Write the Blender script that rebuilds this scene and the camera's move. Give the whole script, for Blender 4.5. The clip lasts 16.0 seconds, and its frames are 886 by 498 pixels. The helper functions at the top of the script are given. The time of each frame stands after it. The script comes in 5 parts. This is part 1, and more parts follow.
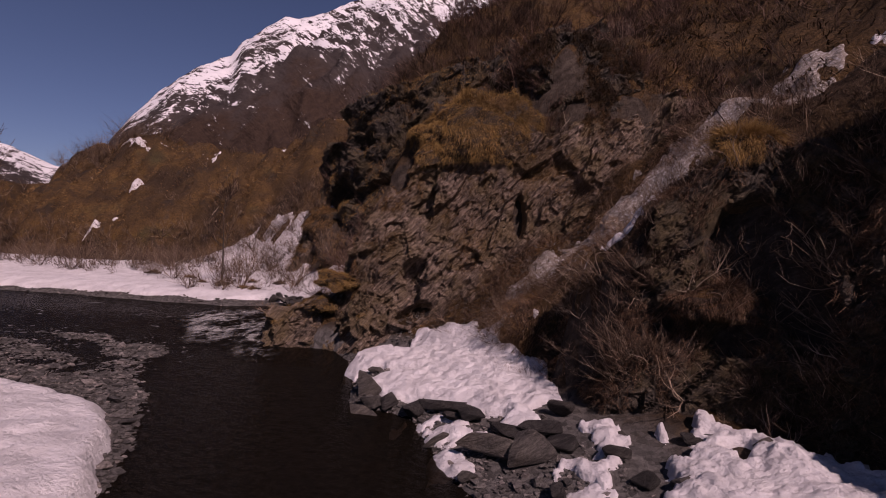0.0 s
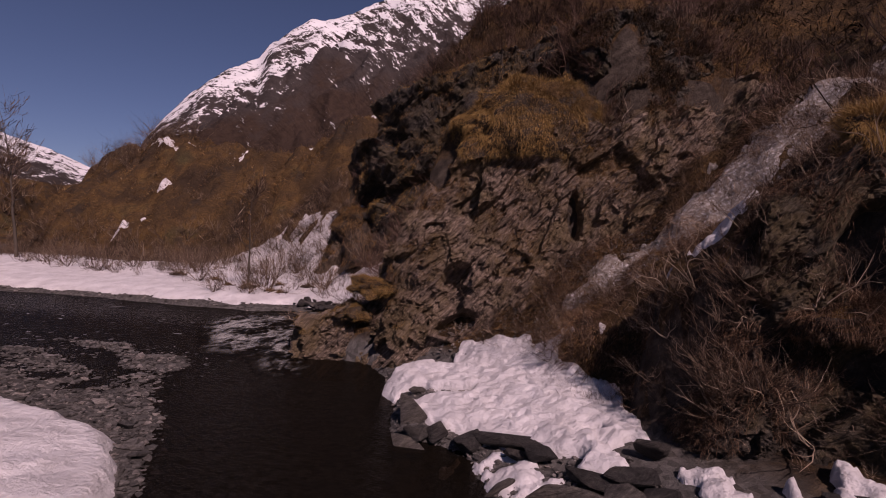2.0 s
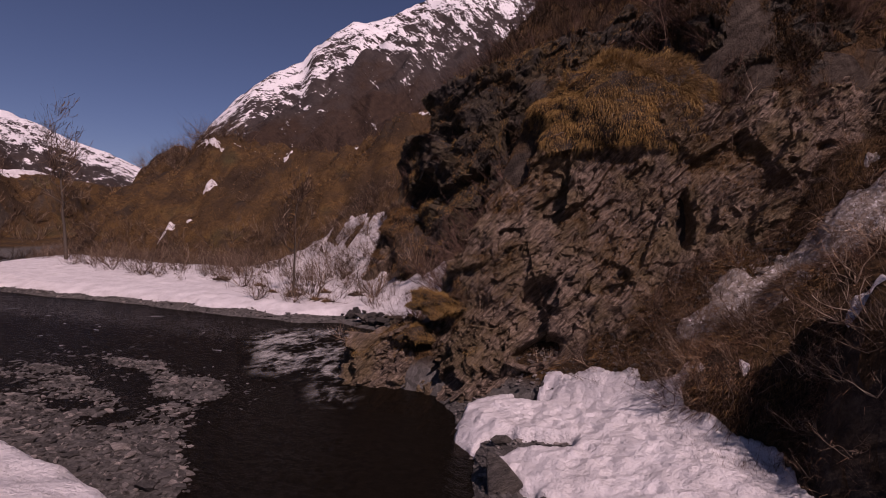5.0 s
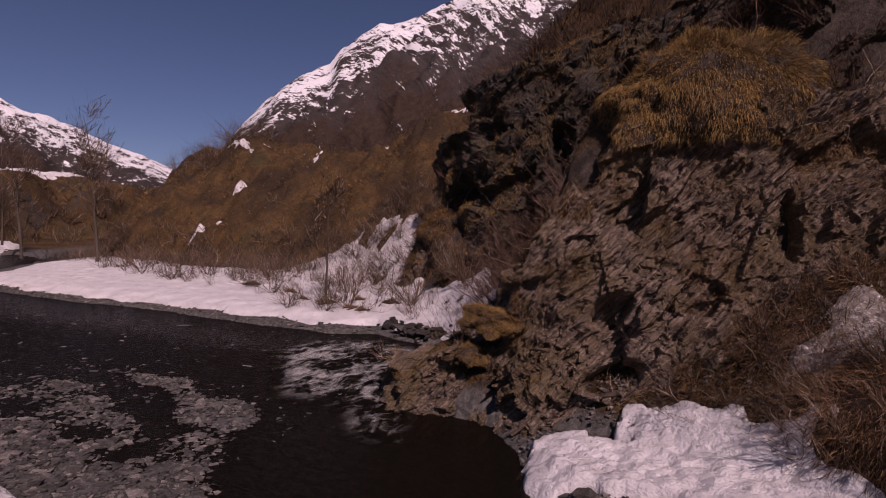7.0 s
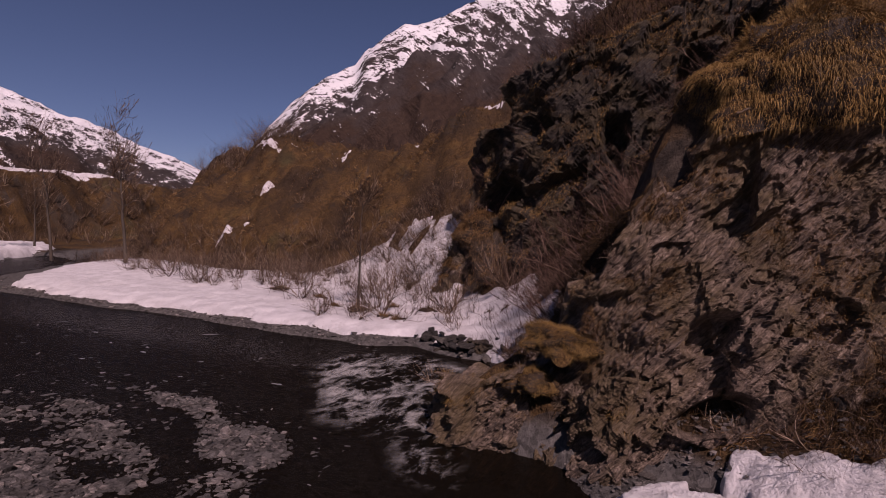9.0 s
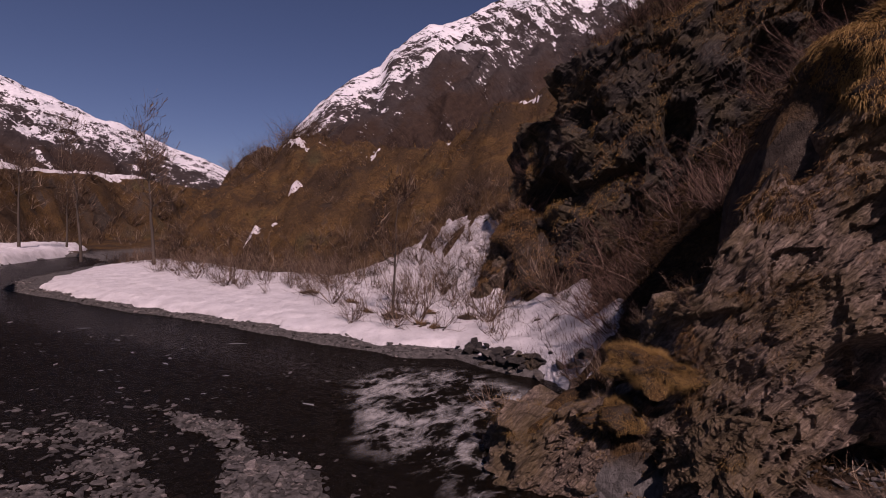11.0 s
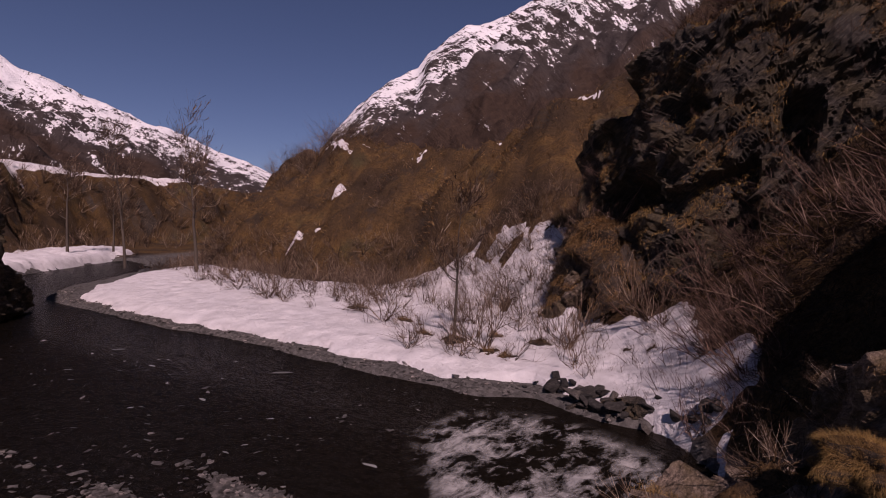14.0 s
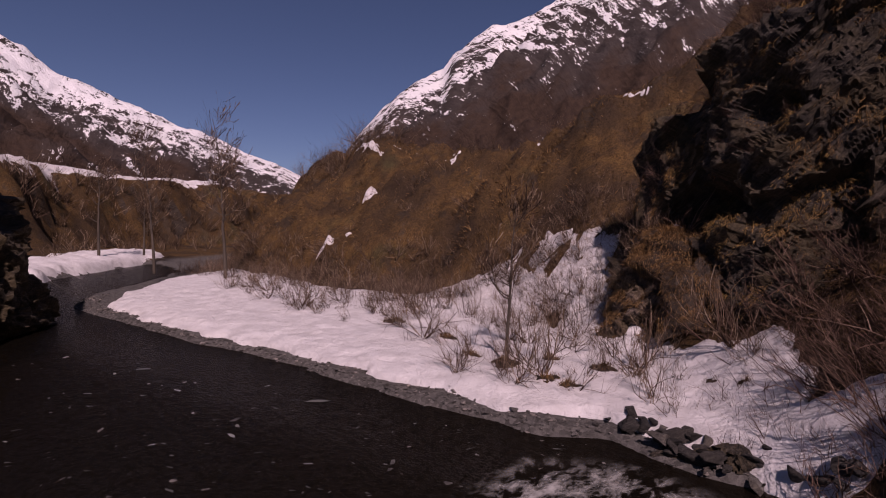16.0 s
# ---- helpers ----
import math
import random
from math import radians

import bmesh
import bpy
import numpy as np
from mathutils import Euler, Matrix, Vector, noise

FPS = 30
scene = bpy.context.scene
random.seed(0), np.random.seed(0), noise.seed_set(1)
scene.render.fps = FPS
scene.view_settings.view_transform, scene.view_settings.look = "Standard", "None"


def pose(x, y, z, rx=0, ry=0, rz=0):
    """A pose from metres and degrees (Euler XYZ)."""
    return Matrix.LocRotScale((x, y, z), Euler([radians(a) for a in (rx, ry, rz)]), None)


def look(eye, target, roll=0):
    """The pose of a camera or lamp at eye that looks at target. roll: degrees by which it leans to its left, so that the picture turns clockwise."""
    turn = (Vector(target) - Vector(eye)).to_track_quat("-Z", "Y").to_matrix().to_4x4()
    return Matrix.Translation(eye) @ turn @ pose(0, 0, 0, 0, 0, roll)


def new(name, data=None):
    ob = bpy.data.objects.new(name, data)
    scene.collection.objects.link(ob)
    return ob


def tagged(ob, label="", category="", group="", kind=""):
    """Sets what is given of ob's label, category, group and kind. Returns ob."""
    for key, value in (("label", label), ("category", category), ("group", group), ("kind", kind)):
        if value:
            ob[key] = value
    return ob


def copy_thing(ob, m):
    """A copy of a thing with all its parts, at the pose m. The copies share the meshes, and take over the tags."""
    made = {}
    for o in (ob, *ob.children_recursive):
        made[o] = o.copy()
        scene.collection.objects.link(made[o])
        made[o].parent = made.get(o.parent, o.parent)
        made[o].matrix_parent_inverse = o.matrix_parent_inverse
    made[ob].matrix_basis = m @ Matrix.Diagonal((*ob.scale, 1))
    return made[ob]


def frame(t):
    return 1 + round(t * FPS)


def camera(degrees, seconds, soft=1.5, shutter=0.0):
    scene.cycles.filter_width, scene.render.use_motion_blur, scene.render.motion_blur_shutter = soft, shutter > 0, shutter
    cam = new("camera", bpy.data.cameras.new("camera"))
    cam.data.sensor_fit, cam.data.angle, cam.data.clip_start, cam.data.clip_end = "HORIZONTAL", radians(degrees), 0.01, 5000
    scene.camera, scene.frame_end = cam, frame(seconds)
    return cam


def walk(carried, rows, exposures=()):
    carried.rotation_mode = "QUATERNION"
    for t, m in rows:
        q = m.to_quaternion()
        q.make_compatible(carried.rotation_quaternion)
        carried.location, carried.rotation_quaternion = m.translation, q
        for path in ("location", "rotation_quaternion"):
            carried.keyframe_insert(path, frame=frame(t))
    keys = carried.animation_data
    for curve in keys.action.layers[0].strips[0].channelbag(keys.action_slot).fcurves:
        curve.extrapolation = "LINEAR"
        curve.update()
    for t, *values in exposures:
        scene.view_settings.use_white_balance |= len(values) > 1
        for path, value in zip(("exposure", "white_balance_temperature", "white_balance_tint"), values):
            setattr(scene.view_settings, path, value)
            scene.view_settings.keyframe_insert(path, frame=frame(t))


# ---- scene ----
cam = camera(80.2, 16.0, soft=1.0)
METRES, EYE, TILT, LEAN, TURN = 16.0, 4.05, -1.6, -1.8, 0.0
ROWS = [
    (0.0, 0.0, 0.0, 0.0, 0.0, 0.0, -0.0),
    (0.5, -0.0123, 0.0316, 0.002, 0.55, -0.02, -0.01),
    (1.0, -0.0248, 0.0617, 0.0037, 1.21, -0.02, -0.02),
    (1.5, -0.0353, 0.0897, 0.0052, 1.93, -0.02, -0.04),
    (2.0, -0.0439, 0.1162, 0.0071, 2.61, -0.03, -0.07),
    (2.5, -0.0528, 0.1424, 0.0099, 3.3, -0.04, -0.08),
    (3.0, -0.0626, 0.17, 0.0133, 3.99, -0.04, -0.09),
    (3.5, -0.0745, 0.1982, 0.016, 4.7, -0.03, -0.14),
    (4.0, -0.0877, 0.2261, 0.0182, 5.48, -0.04, -0.17),
    (6.5, -0.1626, 0.3561, 0.037, 8.97, -0.05, -0.27),
    (7.0, -0.1782, 0.3819, 0.0399, 9.67, -0.05, -0.3),
    (7.5, -0.1949, 0.4079, 0.0432, 10.32, -0.06, -0.32),
    (8.0, -0.2128, 0.4345, 0.0457, 10.94, -0.07, -0.35),
    (8.5, -0.2298, 0.4618, 0.0485, 11.56, -0.05, -0.4),
    (9.0, -0.2459, 0.4884, 0.0509, 12.26, -0.06, -0.41),
    (11.5, -0.3312, 0.6149, 0.0603, 15.64, -0.08, -0.43),
    (12.0, -0.35, 0.64, 0.0659, 16.34, -0.07, -0.45),
    (12.5, -0.3699, 0.6642, 0.0731, 17.01, -0.07, -0.47),
    (13.0, -0.3898, 0.6884, 0.079, 17.67, -0.06, -0.47),
    (13.5, -0.4102, 0.7118, 0.0833, 18.28, -0.03, -0.53),
    (14.0, -0.4307, 0.7347, 0.0896, 18.94, -0.03, -0.55),
    (14.5, -0.4521, 0.7574, 0.0962, 19.65, -0.01, -0.58),
    (15.0, -0.4748, 0.7806, 0.1026, 20.35, -0.01, -0.62),
    (15.5, -0.4987, 0.8056, 0.1092, 21.03, -0.01, -0.65),
    (16.0, -0.5237, 0.8317, 0.1153, 21.62, -0.0, -0.7),
]
walk(cam, [(t, pose(0, 0, EYE, TILT, LEAN, TURN) @ pose(METRES * x, METRES * y, METRES * z, 90 + pitch, roll, yaw)) for t, x, y, z, yaw, pitch, roll in ROWS],
     exposures=[(0.0, -0.16, 7200, 45), (16.0, -0.12, 7080, 44)])

# ---- light ----
SUN_TO = Vector((0.36, -0.62, 0.70)).normalized()
world = bpy.data.worlds.new("sky")
scene.world = world
world.use_nodes = True
wn = world.node_tree.nodes
sky = wn.new("ShaderNodeTexSky")
sky.sky_type, sky.sun_disc = "NISHITA", False
sky.sun_elevation = math.asin(SUN_TO.z)
sky.sun_rotation = math.atan2(SUN_TO.x, SUN_TO.y)
sky.altitude, sky.air_density, sky.dust_density, sky.ozone_density = 2500, 1.0, 0.0, 5.5
world.node_tree.links.new(sky.outputs[0], wn["Background"].inputs[0])
wn["Background"].inputs[1].default_value = 0.049
lamp = bpy.data.lights.new("sun", "SUN")
lamp.energy, lamp.angle, lamp.color = 3.75, radians(0.5), (1.0, 0.94, 0.88)
sun = new("sun", lamp)
sun.matrix_world = look(SUN_TO * 100, (0, 0, 0))

# ---- materials ----
def nodes_of(name):
    m = bpy.data.materials.new(name)
    m.use_nodes = True
    nt = m.node_tree
    return m, nt, nt.nodes["Principled BSDF"]


def node(nt, kind, **kw):
    n = nt.nodes.new("ShaderNode" + kind)
    for k, v in kw.items():
        n.inputs[k].default_value = v
    return n


def place_node(nt):
    return nt.nodes.new("ShaderNodeNewGeometry")


def noise_tex(nt, scale, detail=6.0, rough=0.6, stretch=None, turn=None, warp=0.0):
    g = place_node(nt)
    n = node(nt, "TexNoise", Scale=scale, Detail=detail, Roughness=rough, Distortion=warp)
    if stretch:
        mp = nt.nodes.new("ShaderNodeMapping")
        mp.vector_type = "TEXTURE"
        mp.inputs["Scale"].default_value = [1 / a for a in stretch]
        if turn:
            mp.inputs["Rotation"].default_value = [radians(a) for a in turn]
        nt.links.new(g.outputs["Position"], mp.inputs["Vector"])
        nt.links.new(mp.outputs[0], n.inputs["Vector"])
    else:
        nt.links.new(g.outputs["Position"], n.inputs["Vector"])
    return n.outputs["Fac"]


def ramp(nt, value, stops):
    r = nt.nodes.new("ShaderNodeValToRGB")
    e = r.color_ramp.elements
    while len(e) < len(stops):
        e.new(0.5)
    for el, (p, c) in zip(e, stops):
        el.position = p
        el.color = (*c, 1) if len(c) == 3 else c
    nt.links.new(value, r.inputs[0])
    return r.outputs[0]


def grey(a):
    return (a, a, a)


def mix(nt, fac, a, b, mode="MIX"):
    m = nt.nodes.new("ShaderNodeMix")
    m.data_type, m.blend_type = "RGBA", mode
    for sock, v in ((m.inputs[0], fac), (m.inputs[6], a), (m.inputs[7], b)):
        if hasattr(v, "links"):
            nt.links.new(v, sock)
        elif isinstance(v, tuple):
            sock.default_value = (*v, 1)
        else:
            sock.default_value = v
    return m.outputs[2]


def calc(nt, op, a, b=0.0):
    m = nt.nodes.new("ShaderNodeMath")
    m.operation = op
    for sock, v in ((m.inputs[0], a), (m.inputs[1], b)):
        if hasattr(v, "links"):
            nt.links.new(v, sock)
        else:
            sock.default_value = v
    return m.outputs[0]


def bump(nt, bsdf, height, strength=0.5, distance=0.05):
    b = nt.nodes.new("ShaderNodeBump")
    b.inputs["Strength"].default_value, b.inputs["Distance"].default_value = strength, distance
    nt.links.new(height, b.inputs["Height"])
    nt.links.new(b.outputs[0], bsdf.inputs["Normal"])


def mat_ground():
    m, nt, b = nodes_of("hillside_soil_and_turf")
    big = noise_tex(nt, 0.16, 4, 0.55)
    mid = noise_tex(nt, 0.9, 6, 0.65)
    fine = calc(nt, "ADD", calc(nt, "MULTIPLY", noise_tex(nt, 7.0, 6, 0.7), 0.5), calc(nt, "MULTIPLY", noise_tex(nt, 26.0, 5, 0.7, (1, 1, 0.4)), 0.5))
    turf = ramp(nt, big, [(0.34, (0.045, 0.029, 0.018)), (0.46, (0.082, 0.048, 0.021)), (0.58, (0.125, 0.070, 0.026)), (0.7, (0.075, 0.060, 0.028))])
    turf = mix(nt, ramp(nt, mid, [(0.35, grey(0.0)), (0.65, grey(0.75))]), turf, (0.045, 0.028, 0.018))
    turf = mix(nt, ramp(nt, fine, [(0.38, grey(0.0)), (0.6, grey(1.0))]), mix(nt, 1.0, turf, (0.20, 0.18, 0.18), "MULTIPLY"), mix(nt, 1.0, turf, (1.55, 1.55, 1.55), "MULTIPLY"))
    rock = ramp(nt, noise_tex(nt, 2.6, 8, 0.7, (1, 1, 2.2), (0, -38, 0)), [(0.3, (0.020, 0.016, 0.014)), (0.52, (0.055, 0.042, 0.034)), (0.72, (0.10, 0.08, 0.066))])
    bare = ramp(nt, noise_tex(nt, 0.33, 7, 0.7), [(0.56, grey(0.0)), (0.62, grey(0.8))])
    turf = mix(nt, bare, turf, mix(nt, 1.0, rock, (0.7, 0.66, 0.62), "MULTIPLY"))
    g = place_node(nt)
    sep = nt.nodes.new("ShaderNodeSeparateXYZ")
    nt.links.new(g.outputs["True Normal"], sep.inputs[0])
    steep = ramp(nt, calc(nt, "ADD", sep.outputs[2], calc(nt, "MULTIPLY", calc(nt, "SUBTRACT", mid, 0.5), 0.6)), [(0.22, grey(1.0)), (0.36, grey(0.0))])
    col = mix(nt, steep, turf, rock)
    pos = nt.nodes.new("ShaderNodeSeparateXYZ")
    nt.links.new(g.outputs["Position"], pos.inputs[0])
    stones = nt.nodes.new("ShaderNodeTexVoronoi")
    stones.inputs["Scale"].default_value = 7.0
    nt.links.new(g.outputs["Position"], stones.inputs["Vector"])
    tone = ramp(nt, calc(nt, "FRACT", calc(nt, "MULTIPLY", stones.outputs["Color"], 3.7)), [(0.0, grey(0.55)), (1.0, grey(1.25))])
    gravel = mix(nt, 1.0, ramp(nt, fine, [(0.3, (0.07, 0.064, 0.061)), (0.7, (0.16, 0.147, 0.14))]), tone, "MULTIPLY")
    low = ramp(nt, calc(nt, "MULTIPLY", pos.outputs[2], 0.5), [(0.16, grey(1.0)), (0.30, grey(0.0))])
    nt.links.new(mix(nt, low, col, gravel), b.inputs["Base Color"])
    b.inputs["Roughness"].default_value = 0.95
    b.inputs["Specular IOR Level"].default_value = 0.15
    bump(nt, b, calc(nt, "ADD", fine, calc(nt, "MULTIPLY", mid, 2.0)), 0.9, 0.12)
    return m


def mat_rock(name, dark, mid_c, light, moss=0.45, angle=46, cracks=0.45, island=False):
    m, nt, b = nodes_of(name)
    strata = noise_tex(nt, 3.4, 9, 0.72, (0.55, 1.0, 3.4), (0, -angle, 0), 0.1)
    blot = noise_tex(nt, 0.8, 5, 0.6)
    fine = noise_tex(nt, 24.0, 5, 0.7)
    leaf = noise_tex(nt, 11.0, 7, 0.75, (0.35, 1.0, 3.0), (0, -angle, 0), 0.1)
    col = ramp(nt, calc(nt, "ADD", calc(nt, "MULTIPLY", strata, 0.55), calc(nt, "MULTIPLY", leaf, 0.45)), [(0.38, dark), (0.5, mid_c), (0.61, light)])
    col = mix(nt, ramp(nt, blot, [(0.44, grey(0.0)), (0.58, grey(moss))]), col, (0.125, 0.088, 0.036))
    col = mix(nt, ramp(nt, fine, [(0.35, grey(0.6)), (0.6, grey(0.0))]), col, mix(nt, 1.0, col, (0.5, 0.48, 0.48), "MULTIPLY"))
    g = place_node(nt)
    mp = nt.nodes.new("ShaderNodeMapping")
    mp.vector_type = "TEXTURE"
    mp.inputs["Scale"].default_value = (1.6, 1.0, 0.45)
    mp.inputs["Rotation"].default_value = (0, radians(-angle), 0)
    nt.links.new(g.outputs["Position"], mp.inputs["Vector"])
    crack = nt.nodes.new("ShaderNodeTexVoronoi")
    crack.feature = "DISTANCE_TO_EDGE"
    crack.inputs["Scale"].default_value = 3.2
    nt.links.new(mp.outputs[0], crack.inputs["Vector"])
    seam = ramp(nt, crack.outputs["Distance"], [(0.0, grey(0.25)), (0.06, grey(1.0))])
    col = mix(nt, cracks, col, seam, "MULTIPLY")
    info = nt.nodes.new("ShaderNodeObjectInfo")
    one = g.outputs["Random Per Island"] if island else info.outputs["Random"]
    shift = ramp(nt, one, [(0.0, grey(0.45)), (0.7, grey(1.1)), (1.0, (2.0, 1.9, 1.85))] if island else [(0.0, grey(0.75)), (1.0, (1.2, 1.15, 1.1))])
    nt.links.new(mix(nt, 1.0, col, shift, "MULTIPLY"), b.inputs["Base Color"])
    b.inputs["Roughness"].default_value = 0.78
    b.inputs["Specular IOR Level"].default_value = 0.3
    bump(nt, b, calc(nt, "ADD", calc(nt, "ADD", calc(nt, "ADD", strata, calc(nt, "MULTIPLY", leaf, 0.8)), calc(nt, "MULTIPLY", fine, 0.35)), calc(nt, "MULTIPLY", seam, 0.6 * cracks)), 1.0, 0.09)
    return m


def mat_snow(name="old_snow", dirt=0.35, start=0.57):
    m, nt, b = nodes_of(name)
    soft = noise_tex(nt, 1.3, 5, 0.6)
    cup = noise_tex(nt, 7.5, 5, 0.6)
    fine = noise_tex(nt, 22.0, 5, 0.7)
    col = ramp(nt, soft, [(0.3, (0.56, 0.53, 0.54)), (0.6, (0.73, 0.70, 0.715))])
    specks = ramp(nt, noise_tex(nt, 11.0, 8, 0.75), [(start, grey(0.0)), (start + 0.14, grey(dirt))])
    nt.links.new(mix(nt, specks, col, (0.22, 0.18, 0.15)), b.inputs["Base Color"])
    b.inputs["Roughness"].default_value = 0.7
    b.inputs["Specular IOR Level"].default_value = 0.25
    bump(nt, b, calc(nt, "ADD", cup, calc(nt, "MULTIPLY", fine, 0.5)), 0.9, 0.10)
    return m


def mat_water():
    m, nt, b = nodes_of("dark_river_water")
    b.inputs["Base Color"].default_value = (0.010, 0.008, 0.006, 1)
    b.inputs["Roughness"].default_value = 0.16
    b.inputs["Specular IOR Level"].default_value = 0.08
    rip = noise_tex(nt, 2.4, 5, 0.6, (1.0, 2.2, 1.0), (0, 0, -25))
    rip2 = noise_tex(nt, 9.0, 3, 0.5, (1.0, 1.8, 1.0), (0, 0, -25))
    bump(nt, b, calc(nt, "ADD", rip, calc(nt, "MULTIPLY", rip2, 0.35)), 0.8, 0.14)
    clear = node(nt, "BsdfTransparent")
    clear.inputs[0].default_value = (0.30, 0.23, 0.17, 1)
    mx = nt.nodes.new("ShaderNodeMixShader")
    mx.inputs[0].default_value = 0.45
    nt.links.new(b.outputs[0], mx.inputs[1])
    nt.links.new(clear.outputs[0], mx.inputs[2])
    nt.links.new(mx.outputs[0], nt.nodes["Material Output"].inputs[0])
    return m


def mat_foam():
    m, nt, b = nodes_of("river_foam")
    b.inputs["Base Color"].default_value = (0.50, 0.48, 0.47, 1)
    b.inputs["Roughness"].default_value = 0.6
    f = noise_tex(nt, 2.8, 9, 0.70, (1.0, 0.55, 1.0), (0, 0, -28), 0.35)
    g = noise_tex(nt, 0.55, 3, 0.5)
    f = calc(nt, "ADD", f, calc(nt, "MULTIPLY", calc(nt, "SUBTRACT", g, 0.5), 0.5))
    a = nt.nodes.new("ShaderNodeAttribute")
    a.attribute_name = "foam"
    f = calc(nt, "MULTIPLY", ramp(nt, f, [(0.47, grey(0.0)), (0.72, grey(0.85))]), a.outputs["Fac"])
    clear = node(nt, "BsdfTransparent")
    mx = nt.nodes.new("ShaderNodeMixShader")
    nt.links.new(f, mx.inputs[0])
    nt.links.new(clear.outputs[0], mx.inputs[1])
    nt.links.new(b.outputs[0], mx.inputs[2])
    nt.links.new(mx.outputs[0], nt.nodes["Material Output"].inputs[0])
    return m


def mat_mountain(name, line, shear, low, tail):
    """Rock with snow above a line, in degrees across the view of the slope and fortieths of its height."""
    m, nt, b = nodes_of(name)
    at = nt.nodes.new("ShaderNodeAttribute")
    at.attribute_name = "across"
    pos = nt.nodes.new("ShaderNodeSeparateXYZ")
    nt.links.new(at.outputs["Vector"], pos.inputs[0])
    up = calc(nt, "DIVIDE", pos.outputs[1], 40.0)
    slanted = nt.nodes.new("ShaderNodeCombineXYZ")
    nt.links.new(calc(nt, "ADD", pos.outputs[0], calc(nt, "MULTIPLY", pos.outputs[1], shear)), slanted.inputs[0])
    nt.links.new(calc(nt, "MULTIPLY", pos.outputs[1], 0.30), slanted.inputs[1])
    flat = nt.nodes.new("ShaderNodeCombineXYZ")
    nt.links.new(pos.outputs[0], flat.inputs[0])
    nt.links.new(pos.outputs[1], flat.inputs[1])

    def field(scale, detail, rough, vec, warp=0.0):
        n = node(nt, "TexNoise", Scale=scale, Detail=detail, Roughness=rough, Distortion=warp)
        nt.links.new(vec, n.inputs["Vector"])
        return n.outputs["Fac"]

    streak = field(0.9, 8, 0.68, slanted.outputs[0], 0.3)
    fine = field(4.5, 6, 0.7, slanted.outputs[0])
    broad = field(0.16, 4, 0.55, flat.outputs[0])
    rise_up = calc(nt, "SUBTRACT", calc(nt, "SUBTRACT", up, line), calc(nt, "MULTIPLY", calc(nt, "MAXIMUM", calc(nt, "SUBTRACT", tail, pos.outputs[2]), 0.0), 0.16))
    cover = calc(nt, "MULTIPLY", rise_up, 1.1)
    for f, k in ((streak, 3.0), (fine, 1.7), (broad, 1.2)):
        cover = calc(nt, "ADD", cover, calc(nt, "MULTIPLY", calc(nt, "SUBTRACT", f, 0.5), k))
    white = ramp(nt, cover, [(0.04, grey(0.0)), (0.10, grey(1.0))])
    gullies = ramp(nt, calc(nt, "ABSOLUTE", calc(nt, "SUBTRACT", field(0.55, 5, 0.6, slanted.outputs[0], 0.2), 0.5)), [(0.004, grey(1.0)), (0.016, grey(0.0))])
    some = ramp(nt, calc(nt, "ADD", field(0.5, 3, 0.5, flat.outputs[0]), calc(nt, "MULTIPLY", rise_up, 0.7)), [(0.48, grey(0.0)), (0.56, grey(0.9))])
    white = calc(nt, "MAXIMUM", white, calc(nt, "MULTIPLY", gullies, some))
    rock = ramp(nt, calc(nt, "ADD", calc(nt, "MULTIPLY", streak, 0.6), calc(nt, "MULTIPLY", fine, 0.4)), [(0.32, (0.030, 0.023, 0.023)), (0.52, (0.062, 0.050, 0.047)), (0.7, (0.110, 0.092, 0.084))])
    wood = ramp(nt, field(1.5, 7, 0.7, flat.outputs[0]), [(0.35, (0.036, 0.023, 0.019)), (0.65, (0.066, 0.042, 0.030))])
    rock = mix(nt, ramp(nt, calc(nt, "ADD", up, calc(nt, "MULTIPLY", calc(nt, "SUBTRACT", broad, 0.5), 0.8)), [(low, grey(0.0)), (low + 0.15, grey(1.0))]), wood, rock)
    nt.links.new(mix(nt, white, rock, (0.86, 0.84, 0.86)), b.inputs["Base Color"])
    b.inputs["Roughness"].default_value = 0.9
    b.inputs["Specular IOR Level"].default_value = 0.1
    bump(nt, b, calc(nt, "ADD", streak, calc(nt, "MULTIPLY", fine, 0.5)), 0.8, 14.0)
    return m


def mat_fibre(name, stops, patch=(0.75, 1.2), rough=0.8):
    """Twigs, bark and grass: a colour per island, varied in patches."""
    m, nt, b = nodes_of(name)
    g = place_node(nt)
    col = ramp(nt, g.outputs["Random Per Island"], stops)
    tone = ramp(nt, noise_tex(nt, 0.55, 4, 0.6), [(0.35, grey(patch[0])), (0.65, (patch[1], patch[1] * 0.97, patch[1] * 0.92))])
    nt.links.new(mix(nt, 1.0, col, tone, "MULTIPLY"), b.inputs["Base Color"])
    b.inputs["Roughness"].default_value = rough
    b.inputs["Specular IOR Level"].default_value = 0.2
    return m


GROUND = mat_ground()
SNOW = mat_snow()
SNOW_DIRTY = mat_snow("dirty_snow", 0.6)
SNOW_RAVINE = mat_snow("ravine_snow", 0.7, 0.46)
SNOW_OLD = mat_snow("littered_old_snow", 0.95, 0.36)
ROCK = mat_rock("layered_schist", (0.032, 0.024, 0.020), (0.175, 0.131, 0.105), (0.41, 0.32, 0.26), 0.6)
# brown schist toned down so that some shade sits in the colour
ROCK_MID = mat_rock("part_shaded_schist", (0.014, 0.011, 0.009), (0.065, 0.052, 0.042), (0.16, 0.132, 0.108), 0.6)
# dark rock whose low tones also carry the shade on back cliff and bluff
ROCK_DARK = mat_rock("dark_and_shaded_schist", (0.012, 0.010, 0.009), (0.046, 0.037, 0.031), (0.125, 0.104, 0.086), 0.4)
